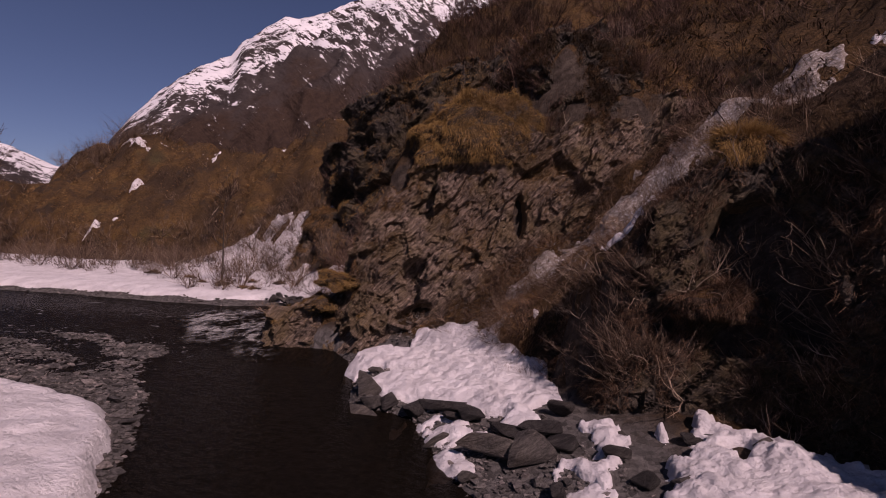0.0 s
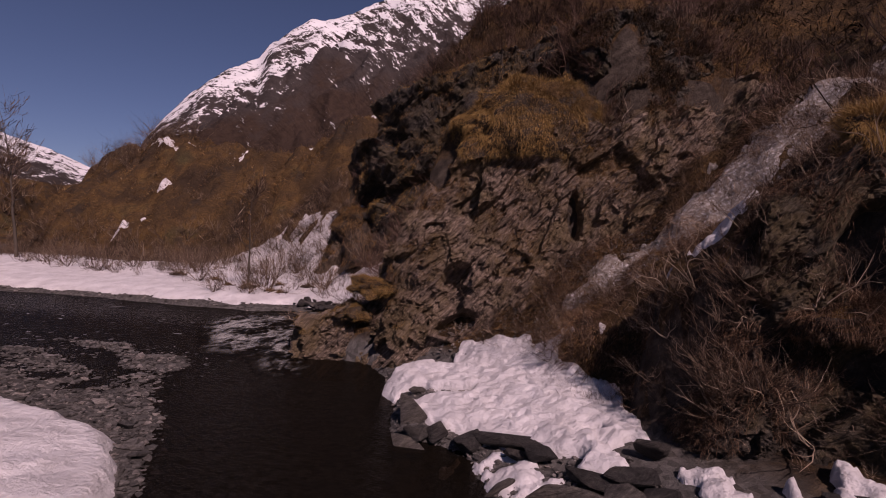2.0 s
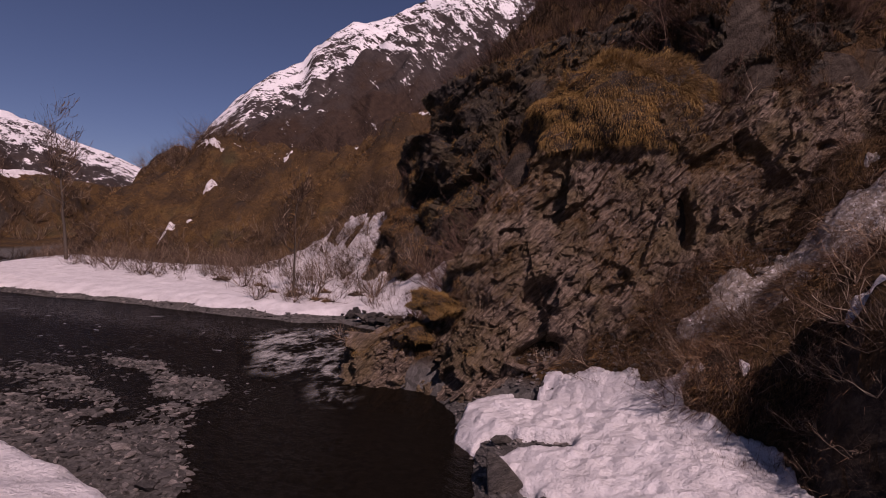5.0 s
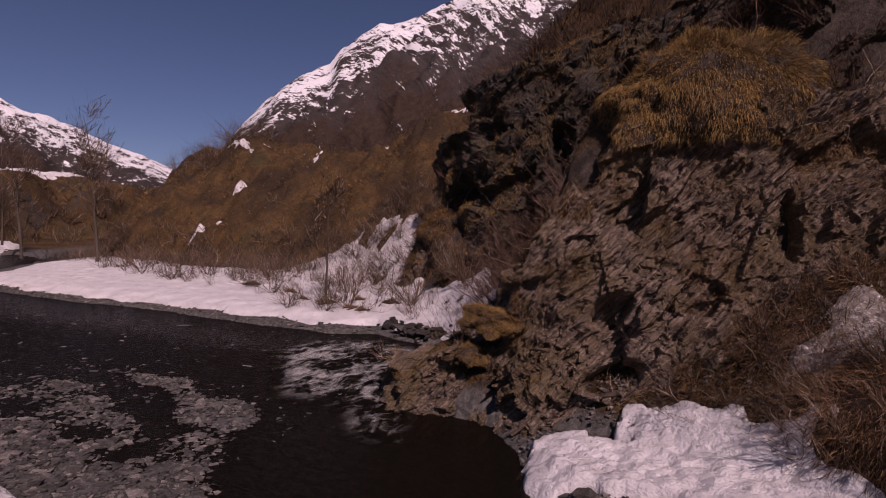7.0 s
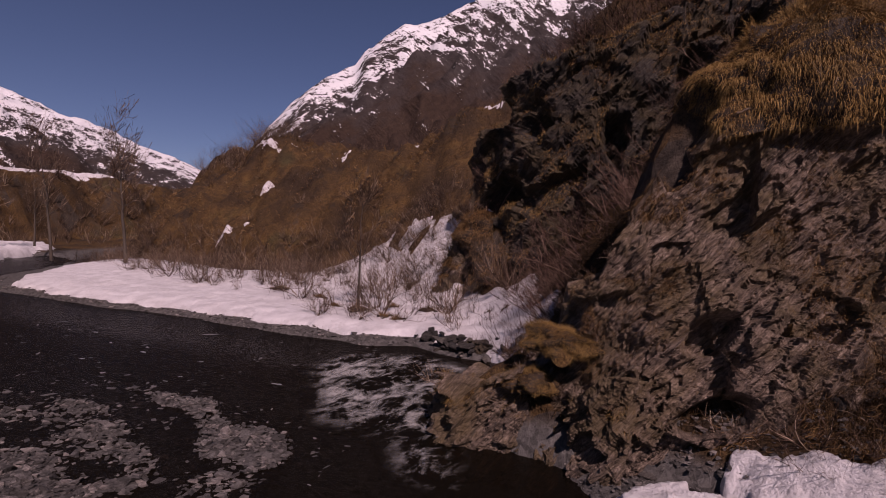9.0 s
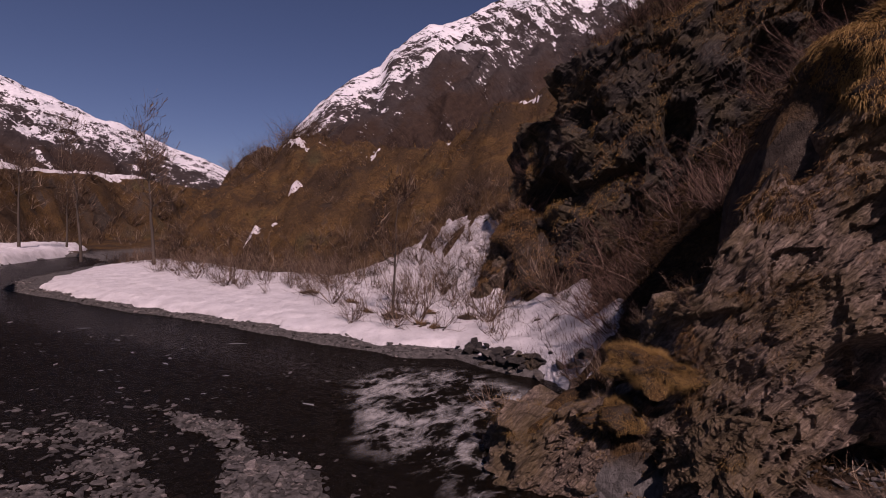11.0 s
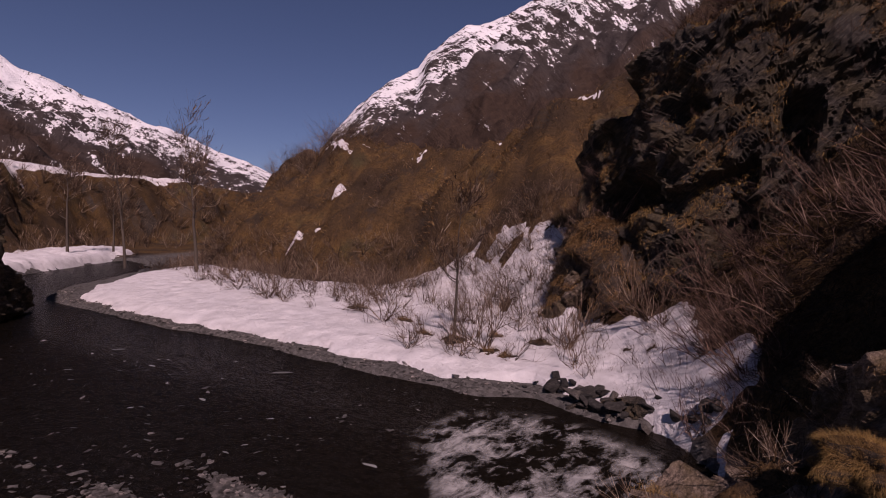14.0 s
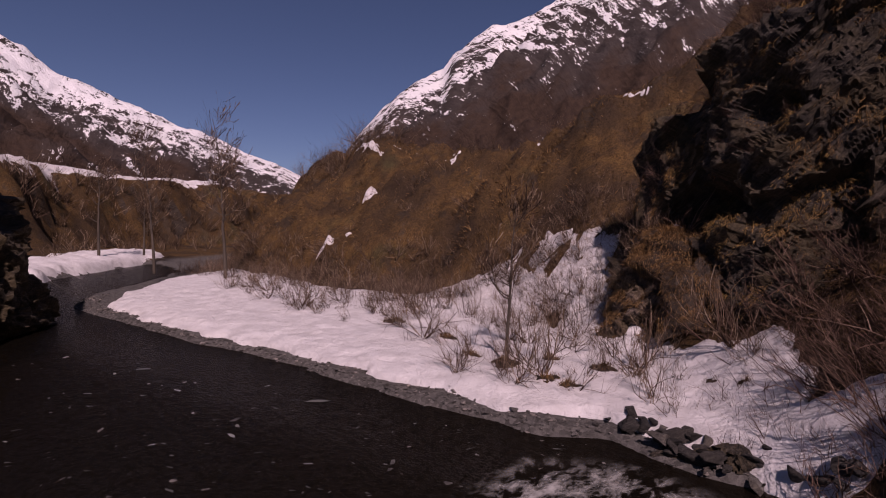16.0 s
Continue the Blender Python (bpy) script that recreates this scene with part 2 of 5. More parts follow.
STONE = mat_rock("river_stone", (0.070, 0.063, 0.060), (0.155, 0.140, 0.133), (0.27, 0.25, 0.235), 0.0, 10, 0.15, True)
BOULDER_ROCK = mat_rock("weathered_boulder", (0.035, 0.031, 0.030), (0.095, 0.086, 0.082), (0.17, 0.155, 0.14), 0.1, 25, 0.25)
BOULDER_DARK = mat_rock("wet_boulder", (0.014, 0.012, 0.012), (0.042, 0.038, 0.038), (0.085, 0.078, 0.074), 0.05, 25, 0.25)
WATER = mat_water()
FOAM = mat_foam()
TWIG = mat_fibre("bare_twigs", [(0.0, (0.040, 0.024, 0.018)), (0.5, (0.10, 0.062, 0.045)), (0.8, (0.18, 0.125, 0.090)), (1.0, (0.36, 0.28, 0.22))])
TWIG_PALE = mat_fibre("pale_bare_stems", [(0.0, (0.12, 0.085, 0.062)), (0.6, (0.26, 0.19, 0.145)), (1.0, (0.42, 0.33, 0.26))])
TWIG_RED = mat_fibre("reddish_bare_twigs", [(0.0, (0.055, 0.030, 0.024)), (0.6, (0.12, 0.070, 0.055)), (1.0, (0.22, 0.15, 0.12))])
BARK = mat_fibre("grey_bark", [(0.0, (0.050, 0.040, 0.034)), (1.0, (0.10, 0.08, 0.068))])
TWIG_DARK = mat_fibre("dark_heath_twigs", [(0.0, (0.018, 0.012, 0.010)), (0.6, (0.045, 0.029, 0.022)), (1.0, (0.11, 0.076, 0.056))])
GRASS = mat_fibre("dead_grass", [(0.0, (0.078, 0.044, 0.021)), (0.5, (0.155, 0.085, 0.036)), (0.85, (0.225, 0.132, 0.055)), (1.0, (0.32, 0.215, 0.11))], (0.4, 1.35))
GRASS_DARK = mat_fibre("peat_brown_grass", [(0.0, (0.030, 0.017, 0.010)), (0.5, (0.062, 0.034, 0.016)), (0.85, (0.10, 0.056, 0.022)), (1.0, (0.15, 0.09, 0.04))], (0.45, 1.15))
FLECK = mat_fibre("pale_glint", [(0.0, grey(0.06)), (0.7, grey(0.16)), (1.0, grey(0.4))])
GRASS_RED = mat_fibre("reddish_brown_grass", [(0.0, (0.050, 0.026, 0.016)), (0.5, (0.12, 0.064, 0.038)), (0.85, (0.20, 0.125, 0.082)), (1.0, (0.30, 0.21, 0.15))], (0.55, 1.15))
GRASS_GOLD = mat_fibre("golden_dead_grass", [(0.0, (0.17, 0.100, 0.036)), (0.5, (0.25, 0.150, 0.054)), (1.0, (0.34, 0.215, 0.085))], (0.75, 1.2))
EARTH = mat_rock("bare_peat", (0.020, 0.014, 0.011), (0.045, 0.030, 0.022), (0.075, 0.05, 0.034), 0.0)
MOUNT_R = mat_mountain("snowy_mountain_rock", 0.78, -0.45, 0.35, 11.5)
MOUNT_L = mat_mountain("snowy_far_mountain_rock", 0.66, 0.10, 0.30, 0.0)

# ---- shapes of the land ----
def lattice(ix, iy, iz, seed):
    h = (ix.astype(np.int64) * 374761393 + iy.astype(np.int64) * 668265263 + iz.astype(np.int64) * 2147483647 + seed * 1274126177) & 0xFFFFFFFF
    h = ((h ^ (h >> 13)) * 1274126177) & 0xFFFFFFFF
    h = ((h ^ (h >> 16)) * 668265263) & 0xFFFFFFFF
    return ((h ^ (h >> 15)) & 0xFFFFFF) / float(0xFFFFFF)


def vnoise(x, y, z=0.0, seed=0):
    """Smooth noise from -1 to 1."""
    x, y, z = np.broadcast_arrays(np.asarray(x, float), np.asarray(y, float), np.asarray(z, float))
    i, j, k = np.floor(x), np.floor(y), np.floor(z)
    u, v, w = x - i, y - j, z - k
    u, v, w = (a * a * (3 - 2 * a) for a in (u, v, w))
    r = 0
    for a in (0, 1):
        for b in (0, 1):
            for c in (0, 1):
                r = r + lattice(i + a, j + b, k + c, seed) * (u if a else 1 - u) * (v if b else 1 - v) * (w if c else 1 - w)
    return 2 * r - 1


def fbm(x, y, z=0.0, octaves=4, seed=0, gain=0.5):
    r, amp, f = 0, 1.0, 1.0
    for o in range(octaves):
        r = r + amp * vnoise(np.asarray(x) * f, np.asarray(y) * f, np.asarray(z) * f, seed + o * 17)
        amp, f = amp * gain, f * 2.03
    return r


def smooth(a, b, v):
    t = np.clip((v - a) / (b - a), 0, 1)
    return t * t * (3 - 2 * t)


def inside(poly, x, y):
    """Distance to a closed outline, positive inside it."""
    p = np.array(poly, float)
    best = np.full(np.shape(x), 1e18)
    odd = np.zeros(np.shape(x), bool)
    for (ax, ay), (bx, by) in zip(p, np.roll(p, -1, 0)):
        dx, dy = bx - ax, by - ay
        t = np.clip(((x - ax) * dx + (y - ay) * dy) / (dx * dx + dy * dy), 0, 1)
        best = np.minimum(best, (x - ax - t * dx) ** 2 + (y - ay - t * dy) ** 2)
        if by != ay:
            odd ^= ((ay > y) != (by > y)) & (x < (bx - ax) * (y - ay) / (by - ay) + ax)
    d = np.sqrt(best)
    return np.where(odd, d, -d)


HILL = [(9, -300), (9, -20), (8, 4), (6.2, 9), (1.9, 15.1), (-2.2, 19), (-5.3, 24), (-6.3, 29), (-9.5, 36), (-14, 41), (-21, 46), (-34, 50), (-45, 53), (-54, 60), (-62, 72), (-66, 90), (-66, 300), (600, 300), (600, -300)]
SPUR = [(7.6, -12), (7.1, 4), (6.7, 7.6), (6.0, 9.2), (5.2, 9.9), (4.0, 10.2), (3.1, 10.6), (2.5, 11.6), (2.4, 12.8), (2.8, 14.2), (6, 15.5), (10, 16.3), (60, 18), (60, -12)]
# added mass past the right view edge; its shadow darkens the near recess
RIGHT_SHADE_BLOCK = [(7.5, 6.8), (7.4, 8.2), (8.0, 9.2), (12, 10.2), (60, 12), (60, 6), (9.2, 6.2)]
CRAG = [(2.7, 21.4), (2.9, 20.4), (3.6, 19.8), (4.6, 19.5), (5.6, 19.9), (6.6, 21.0), (8.0, 22.5), (8.0, 26), (3.2, 25)]
CLIFF = [(-3.1, 18.75), (-2.2, 18.45), (0, 18.1), (2.5, 18.0), (5, 18.3), (8, 18.9), (14, 20), (60, 24), (60, 32), (6, 27), (1, 25), (-1.6, 23.8), (-3.6, 22.2), (-3.5, 20.2)]
NOSE = [(-3.0, 18.5), (-5, 19.2), (-6.5, 19.5), (-6.3, 20.4), (-5.4, 21.6), (-4, 22.6)]
CAP = [(-9.9, 34.9), (-8.4, 33.9), (-6, 34), (-5, 36), (-7, 38), (-9.5, 37)]
CLIFF_BACK = [(-9.2, 40.5), (-8.8, 37.6), (-7.2, 36.4), (-6.2, 34.7), (-5.6, 33.4), (-4.6, 32.2), (-2.5, 31.6), (0, 31.2), (60, 33), (60, 60), (0, 46), (-5, 42)]
SHELF = [(-4.2, 19.2), (-3.2, 17.5), (-2.6, 14.4), (-2.4, 12.8), (-1.1, 12.1), (-0.7, 10.6), (-0.2, 9.6), (0.2, 8.5), (1.5, 5), (2, -20), (60, -20), (60, 19)]
FAR_BANK = [(-4, 23.5), (-5.5, 25.2), (-7.4, 25.5), (-8.5, 25.9), (-9.4, 26.6), (-10.7, 26.2), (-11.9, 26.5), (-14, 26.9), (-16.6, 27.6), (-19.8, 28.4), (-23.8, 29.4), (-27, 29.9), (-30.5, 30.7), (-34.5, 31.7), (-40, 33.4), (-43.5, 37), (-46.5, 42), (-50, 48), (-54, 53.5), (-61, 57.5), (-66, 60), (-66, 300), (60, 300), (60, 23)]
BAR = [(-9.5, 19.4), (-8.8, 16.7), (-7.8, 14.2), (-7, 12.4), (-6.1, 10.7), (-5.4, 9.2), (-4.9, 8.2), (-4, 5), (-3, -20), (-80, -20), (-80, 4), (-34, 15), (-19.4, 20.4), (-16.6, 21.4), (-13.7, 20.9), (-11, 20.7)]
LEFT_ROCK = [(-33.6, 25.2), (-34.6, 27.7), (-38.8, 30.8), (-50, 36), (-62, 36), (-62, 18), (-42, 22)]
# unseen high ground, added beyond the left view edge to shade LEFT_ROCK
LEFT_SHADE_BLOCK = [(-34.4, 26.4), (-30.5, 23.2), (-27, 18), (-26, 9), (-70, 2), (-70, 24), (-40, 28)]
FAR_SIDE = [(-50, 38), (-54, 42), (-57, 47), (-62, 56), (-68, 80), (-74, 300), (-700, 300), (-700, -300), (-90, -300), (-70, 0), (-60, 30)]
BLUFF = [(-62, 30), (-70, 52), (-78, 66), (-80, 80), (-78, 96), (-84, 120), (-110, 300), (-700, 300), (-700, -300), (-110, -300), (-85, 10)]

CHANNEL = [(-24, 20.2), (-16, 20.1), (-13.4, 19.0), (-12.0, 18.0), (-11.0, 16.8), (-10.7, 15.6)]


def rise(d, step, width, slope):
    return step * smooth(0, width, d) + np.maximum(d - width, 0) * slope


def land(x, y):
    x, y = np.asarray(x, float), np.asarray(y, float)
    wob = 0.35 * fbm(x * 0.45, y * 0.45, octaves=3, seed=3)
    fine = fbm(x * 0.8, y * 0.8, octaves=5, seed=5)
    rough = fbm(x * 0.16, y * 0.16, octaves=4, seed=9)
    d = inside(HILL, x, y) + wob
    cap = np.interp(x, (-60, -48, -41, -35, -29, -22, -17, -11, -7.5), (11.5, 13.4, 14.2, 12.2, 11.2, 11.6, 12.8, 13.8, 15.4)) + 1.0 * np.maximum(x + 7.5, 0) + 0.5 * rough
    hill = np.where(d > 0, 1.05 * np.minimum(d, 14) + 0.78 * np.maximum(d - 14, 0), 0)
    hill = np.minimum(hill * (1 + 0.10 * rough), np.maximum(cap, 2)) + np.clip(d * 0.4, 0, 1) * ((0.55 + 0.6 * smooth(40, 48, y)) * rough + (0.22 + 0.30 * smooth(40, 48, y)) * fine)
    z = np.full(x.shape, -0.95) + 0.10 * fine
    bank = inside(FAR_BANK, x, y) + 0.5 * wob
    z = np.maximum(z, np.where(bank > -1, -0.95 + rise(bank + 0.6, 1.15, 1.5, 0.045) + 0.05 * fine, -9))
    sh = inside(SHELF, x, y) + 0.4 * wob
    z = np.maximum(z, np.where(sh > -1, -0.95 + rise(sh + 0.4, 0.80, 1.0, 0.16) + 0.10 * fine, -9))
    bar = inside(BAR, x, y) + 1.4 * wob
    dip = 0.16 * fbm(x * 0.28, y * 0.55, octaves=3, seed=21) * smooth(13, 17, y) - 0.05 * smooth(17, 18.5, y) * smooth(12, 14, -x)
    z = np.maximum(z, np.where(bar > -1.5, -0.95 + rise(bar + 0.8, 0.72 - 0.07 * smooth(14, 18, y), 1.6, 0.012) + dip + 0.05 * fine, -9))
    cut = np.full(x.shape, 1e9)
    for (ax, ay), (bx, by) in zip(CHANNEL[:-1], CHANNEL[1:]):
        t = np.clip(((x - ax) * (bx - ax) + (y - ay) * (by - ay)) / ((bx - ax) ** 2 + (by - ay) ** 2), 0, 1)
        cut = np.minimum(cut, np.hypot(x - ax - t * (bx - ax), y - ay - t * (by - ay)))
    z = z - np.where(bar > -1.5, 0.22 * (1 - smooth(0.15, 0.75, cut + 0.8 * wob)), 0)
    far = inside(FAR_SIDE, x, y)
    z = np.maximum(z, np.where(far > -1, -0.9 + rise(far + 0.8, 1.5, 2.0, 0.05), -9))
    blu = inside(BLUFF, x, y) + 2.5 * rough
    z = np.maximum(z, np.where(blu > 0, 1.0 + rise(blu, 11.0, 9.0, 0.01) + 0.6 * rough, -9))
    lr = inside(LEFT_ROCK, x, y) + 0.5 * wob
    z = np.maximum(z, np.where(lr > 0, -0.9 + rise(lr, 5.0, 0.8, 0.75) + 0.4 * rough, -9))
    # added shadow caster for the left rock, out of view
    lb = inside(LEFT_SHADE_BLOCK, x, y) + 0.4 * wob
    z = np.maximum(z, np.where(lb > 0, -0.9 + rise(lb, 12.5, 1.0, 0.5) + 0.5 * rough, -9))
    z = np.where(d > 0, np.maximum(z, np.minimum(z, 1.5) * 0.5 + 0.3 + hill), z)
    soft = smooth(11.3, 12.8, y)
    a = inside(SPUR, x, y) + 0.4 * wob - 0.85 + 0.7 * soft
    crest = np.interp(x, (2.0, 2.6, 3.5, 4.5, 5.5, 6.1, 8.2, 12.0, 20.0), (1.5, 2.3, 3.2, 4.3, 5.6, 6.3, 7.4, 10.5, 18.0)) + 0.16 * np.clip(y - 12, 0, 6)
    z = np.maximum(z, np.where(a > 0, np.minimum(0.2 + rise(a, 5.4 - 1.6 * soft, 1.0 + 0.15 * soft, 1.3), crest) + 0.35 * fine * smooth(0, 1, a), -9))
    # out-of-view shadow caster, raised only to shade the near wall
    u = inside(RIGHT_SHADE_BLOCK, x, y) + 0.3 * wob
    z = np.maximum(z, np.where(u > 0, rise(u, 8.3, 0.7, 0.6) + 0.5 * fine * smooth(0, 1, u), -9))
    c = inside(CLIFF, x, y) + 0.3 * wob - 0.75
    brow = np.interp(x, (-4.4, -3.8, -3.0, -2.1, -1.6, -1.0, 0.0, 1.2, 2.6, 3.2), (2.2, 2.9, 4.2, 5.8, 7.2, 7.9, 8.3, 8.5, 8.5, 40.0)) + 0.2 * fine
    z = np.maximum(z, np.where(c > 0, np.minimum(-0.5 + rise(c, 7.3, 0.9, 1.0) + 0.36 * hill + 0.30 * fine + 0.5 * smooth(0.6, 2, c) * rough, brow), -9))
    g = inside(CRAG, x, y) + 0.3 * wob
    z = np.maximum(z, np.where(g > 0, 7.6 + rise(g, 3.6, 0.7, 0.8) + 0.3 * fine, -9))
    n = inside(NOSE, x, y) + 0.3 * wob
    z = np.maximum(z, np.where(n > 0, -0.9 + rise(n, 1.7, 0.5, 1.3) + 0.15 * fine, -9))
    k = inside(CAP, x, y) + 0.4 * wob
    z = np.maximum(z, np.where(k > 0, 1.3 + rise(k, 3.9, 1.0, 0.5) + 0.25 * fine, -9))
    e = inside(CLIFF_BACK, x, y) + 0.4 * wob - 1.2
    edge = np.interp(x, (-9.6, -8.6, -7.2, -5.8, -4.6, -3.0), (5.6, 7.0, 9.0, 11.0, 13.0, 60.0)) + 0.3 * fine
    z = np.maximum(z, np.where(e > 0, np.minimum(0.5 + rise(e, 9.6, 0.9, 1.0) + 0.42 * hill + 0.3 * fine, edge), -9))
    return z


def water_level(x, y):
    return -0.30 + 0.35 * smooth(18.5, 24.5, y + 0.15 * (x + 8))


def mesh_np(name, verts, faces, material, smooth_shade=True):
    """A mesh from arrays: faces is (n, 3) or (n, 4), or a list of both."""
    faces = [np.asarray(f) for f in (faces if isinstance(faces, list) else [faces]) if len(f)]
    me = bpy.data.meshes.new(name)
    verts = np.asarray(verts, np.float32)
    me.vertices.add(len(verts))
    me.vertices.foreach_set("co", verts.ravel())
    idx = np.concatenate([f.ravel() for f in faces]).astype(np.int32)
    total = np.concatenate([np.full(len(f), f.shape[1], np.int32) for f in faces])
    me.loops.add(len(idx))
    me.loops.foreach_set("vertex_index", idx)
    me.polygons.add(len(total))
    me.polygons.foreach_set("loop_start", np.concatenate([[0], np.cumsum(total)[:-1]]).astype(np.int32))
    me.polygons.foreach_set("loop_total", total)
    me.polygons.foreach_set("use_smooth", np.full(len(total), smooth_shade))
    me.update(calc_edges=True)
    if material:
        me.materials.append(material)
    return me


def grid_faces(ny, nx, keep=None):
    i = np.arange(ny * nx).reshape(ny, nx)
    f = np.stack([i[:-1, :-1], i[:-1, 1:], i[1:, 1:], i[1:, :-1]], -1).reshape(-1, 4)
    return f if keep is None else f[keep.ravel()]


def drop_loose(verts, faces):
    used = np.unique(faces)
    back = np.full(len(verts), -1)
    back[used] = np.arange(len(used))
    return verts[used], back[faces]


def steps(*spans):
    """Coordinates with a spacing for each span: (from, to, spacing)."""
    out = []
    for a, b, s in spans:
        out += list(np.arange(a, b, s))
    return np.array(out + [spans[-1][1]])


# the ground, one sheet out to the horizon
gx = steps((-4000, -800, 400), (-800, -120, 40), (-120, -56, 1.6), (-56, -20, 0.45), (-20, 12, 0.25), (12, 40, 0.7), (40, 120, 4), (120, 800, 40), (800, 4000, 400))
gy = steps((-4000, -400, 400), (-400, -20, 20), (-20, 5, 1.0), (5, 44, 0.25), (44, 80, 0.7), (80, 140, 2.0), (140, 800, 40), (800, 4000, 400))
GX, GY = np.meshgrid(gx, gy)
GZ = land(GX, GY)
ground = new("ground", mesh_np("ground", np.stack([GX, GY, GZ], -1).reshape(-1, 3), grid_faces(len(gy), len(gx)), GROUND))
tagged(ground, "brown hillside turf, schist and grey river gravel", "ground", kind="structure")

# the river
wx = steps((-120, -40, 2.0), (-40, -14, 0.5), (-14, -2, 0.16), (-2, 6, 0.5))
wy = steps((-40, 6, 2.0), (6, 16, 0.5), (16, 27, 0.16), (27, 44, 0.6), (44, 160, 3.0))
WX, WY = np.meshgrid(wx, wy)
RAPIDS = [(-11.3, 23.4), (-10.8, 25.0), (-8.4, 25.6), (-6.2, 24.0), (-5.6, 22.2), (-6.3, 20.6), (-6.1, 18.5), (-5.9, 17.5), (-6.6, 17.8), (-7.4, 19.3), (-9.4, 20.0)]
rp = inside(RAPIDS, WX, WY)
churn = smooth(-0.8, 0.8, rp)
WZ = water_level(WX, WY) + churn * (0.07 * fbm(WX * 1.6, WY * 1.6, octaves=3, seed=31) + 0.03 * fbm(WX * 4, WY * 4, octaves=2, seed=33))
water = new("water", mesh_np("water", np.stack([WX, WY, WZ], -1).reshape(-1, 3), grid_faces(len(wy), len(wx)), WATER))
tagged(water, "dark clear mountain river with a smooth surface", "river", kind="structure")
keep = (rp[:-1, :-1] > -0.75) & (rp[1:, 1:] > -0.75)
fv, ff = drop_loose(np.stack([WX, WY, WZ + 0.02], -1).reshape(-1, 3), grid_faces(len(wy), len(wx), keep))
fme = mesh_np("rapids", fv, ff, FOAM)
layer = fme.attributes.new("foam", "FLOAT", "POINT")
layer.data.foreach_set("value", smooth(-0.6, 0.5, inside(RAPIDS, fv[:, 0], fv[:, 1])).astype(np.float32))
tagged(new("rapids", fme), "white foaming rapids below the rock nose", "rapids", kind="stuff")


# far mountains
def mountain(name, label, material, outline, near_r, ridge_r, seed, rough_amp):
    """A slope that climbs to a ridge: outline holds bearings to the left of ahead and the ridge's elevation."""
    az = np.linspace(outline[0][0], outline[-1][0], 300)
    el = np.interp(az, [a for a, e in outline[::-1]], [e for a, e in outline[::-1]])
    s = np.concatenate([np.linspace(0, 1, 90), np.linspace(1.03, 1.6, 12)])
    A, S = np.meshgrid(az, s)
    E = np.broadcast_to(el, A.shape)
    r = near_r + (ridge_r - near_r) * S
    top = np.tan(np.radians(E)) * ridge_r
    x, y = -np.sin(np.radians(A)) * r - 4, np.cos(np.radians(A)) * r + 6
    prof = np.where(S <= 1, 0.30 * S + 0.70 * S ** 1.9, 1 - 1.2 * (S - 1))
    n = fbm(x * 0.004, y * 0.004, octaves=6, seed=seed, gain=0.55)
    ridged = 1 - np.abs(fbm(x * 0.006, y * 0.006, octaves=5, seed=seed + 50, gain=0.55))
    damp = smooth(0.0, 0.3, S) * (1 - 0.75 * smooth(0.8, 1.0, S))
    rough_amp = rough_amp * np.clip(top / (0.6 * top.max()), 0.05, 1)
    z = top * prof + rough_amp * damp * (n + 0.8 * ridged - 0.6) + rough_amp * 0.10 * fbm(x * 0.02, y * 0.02, octaves=4, seed=seed + 9)
    me = mesh_np(name, np.stack([x, y, z - 4 * (S < 0.01)], -1).reshape(-1, 3), grid_faces(len(s), len(az)), material)
    across = me.attributes.new("across", "FLOAT_VECTOR", "POINT")
    across.data.foreach_set("vector", np.stack([A, 40 * np.clip(z / top, 0, 1.2), E], -1).reshape(-1).astype(np.float32))
    ob = new(name, me)
    return tagged(ob, label, "mountain", kind="structure")


mountain("backdrop_mountain", "steep rocky mountain with streaks of snow", MOUNT_R,
         [(48, 0.2), (38, 1.0), (34, 4.0), (32.4, 8.0), (31, 10.1), (29, 12.1), (27, 14.2), (24.5, 15.4), (22.1, 16.2), (21.2, 17.8), (19.3, 19.4), (17, 20.9), (14, 21.6), (11.8, 22.6), (9, 23.8), (0, 27), (-20, 30), (-45, 28), (-90, 20)], 420, 1900, 101, 75)
mountain("backdrop_mountain", "long snow covered ridge above dark slopes", MOUNT_L,
         [(100, 20), (75, 18), (61.7, 14.8), (58, 12.8), (55.9, 12.1), (53.8, 11.1), (49.2, 9.4), (45.2, 8.4), (42, 7.1), (39.3, 6.4), (37.5, 5.4), (33, 4.5), (20, 3)], 700, 2200, 151, 60)

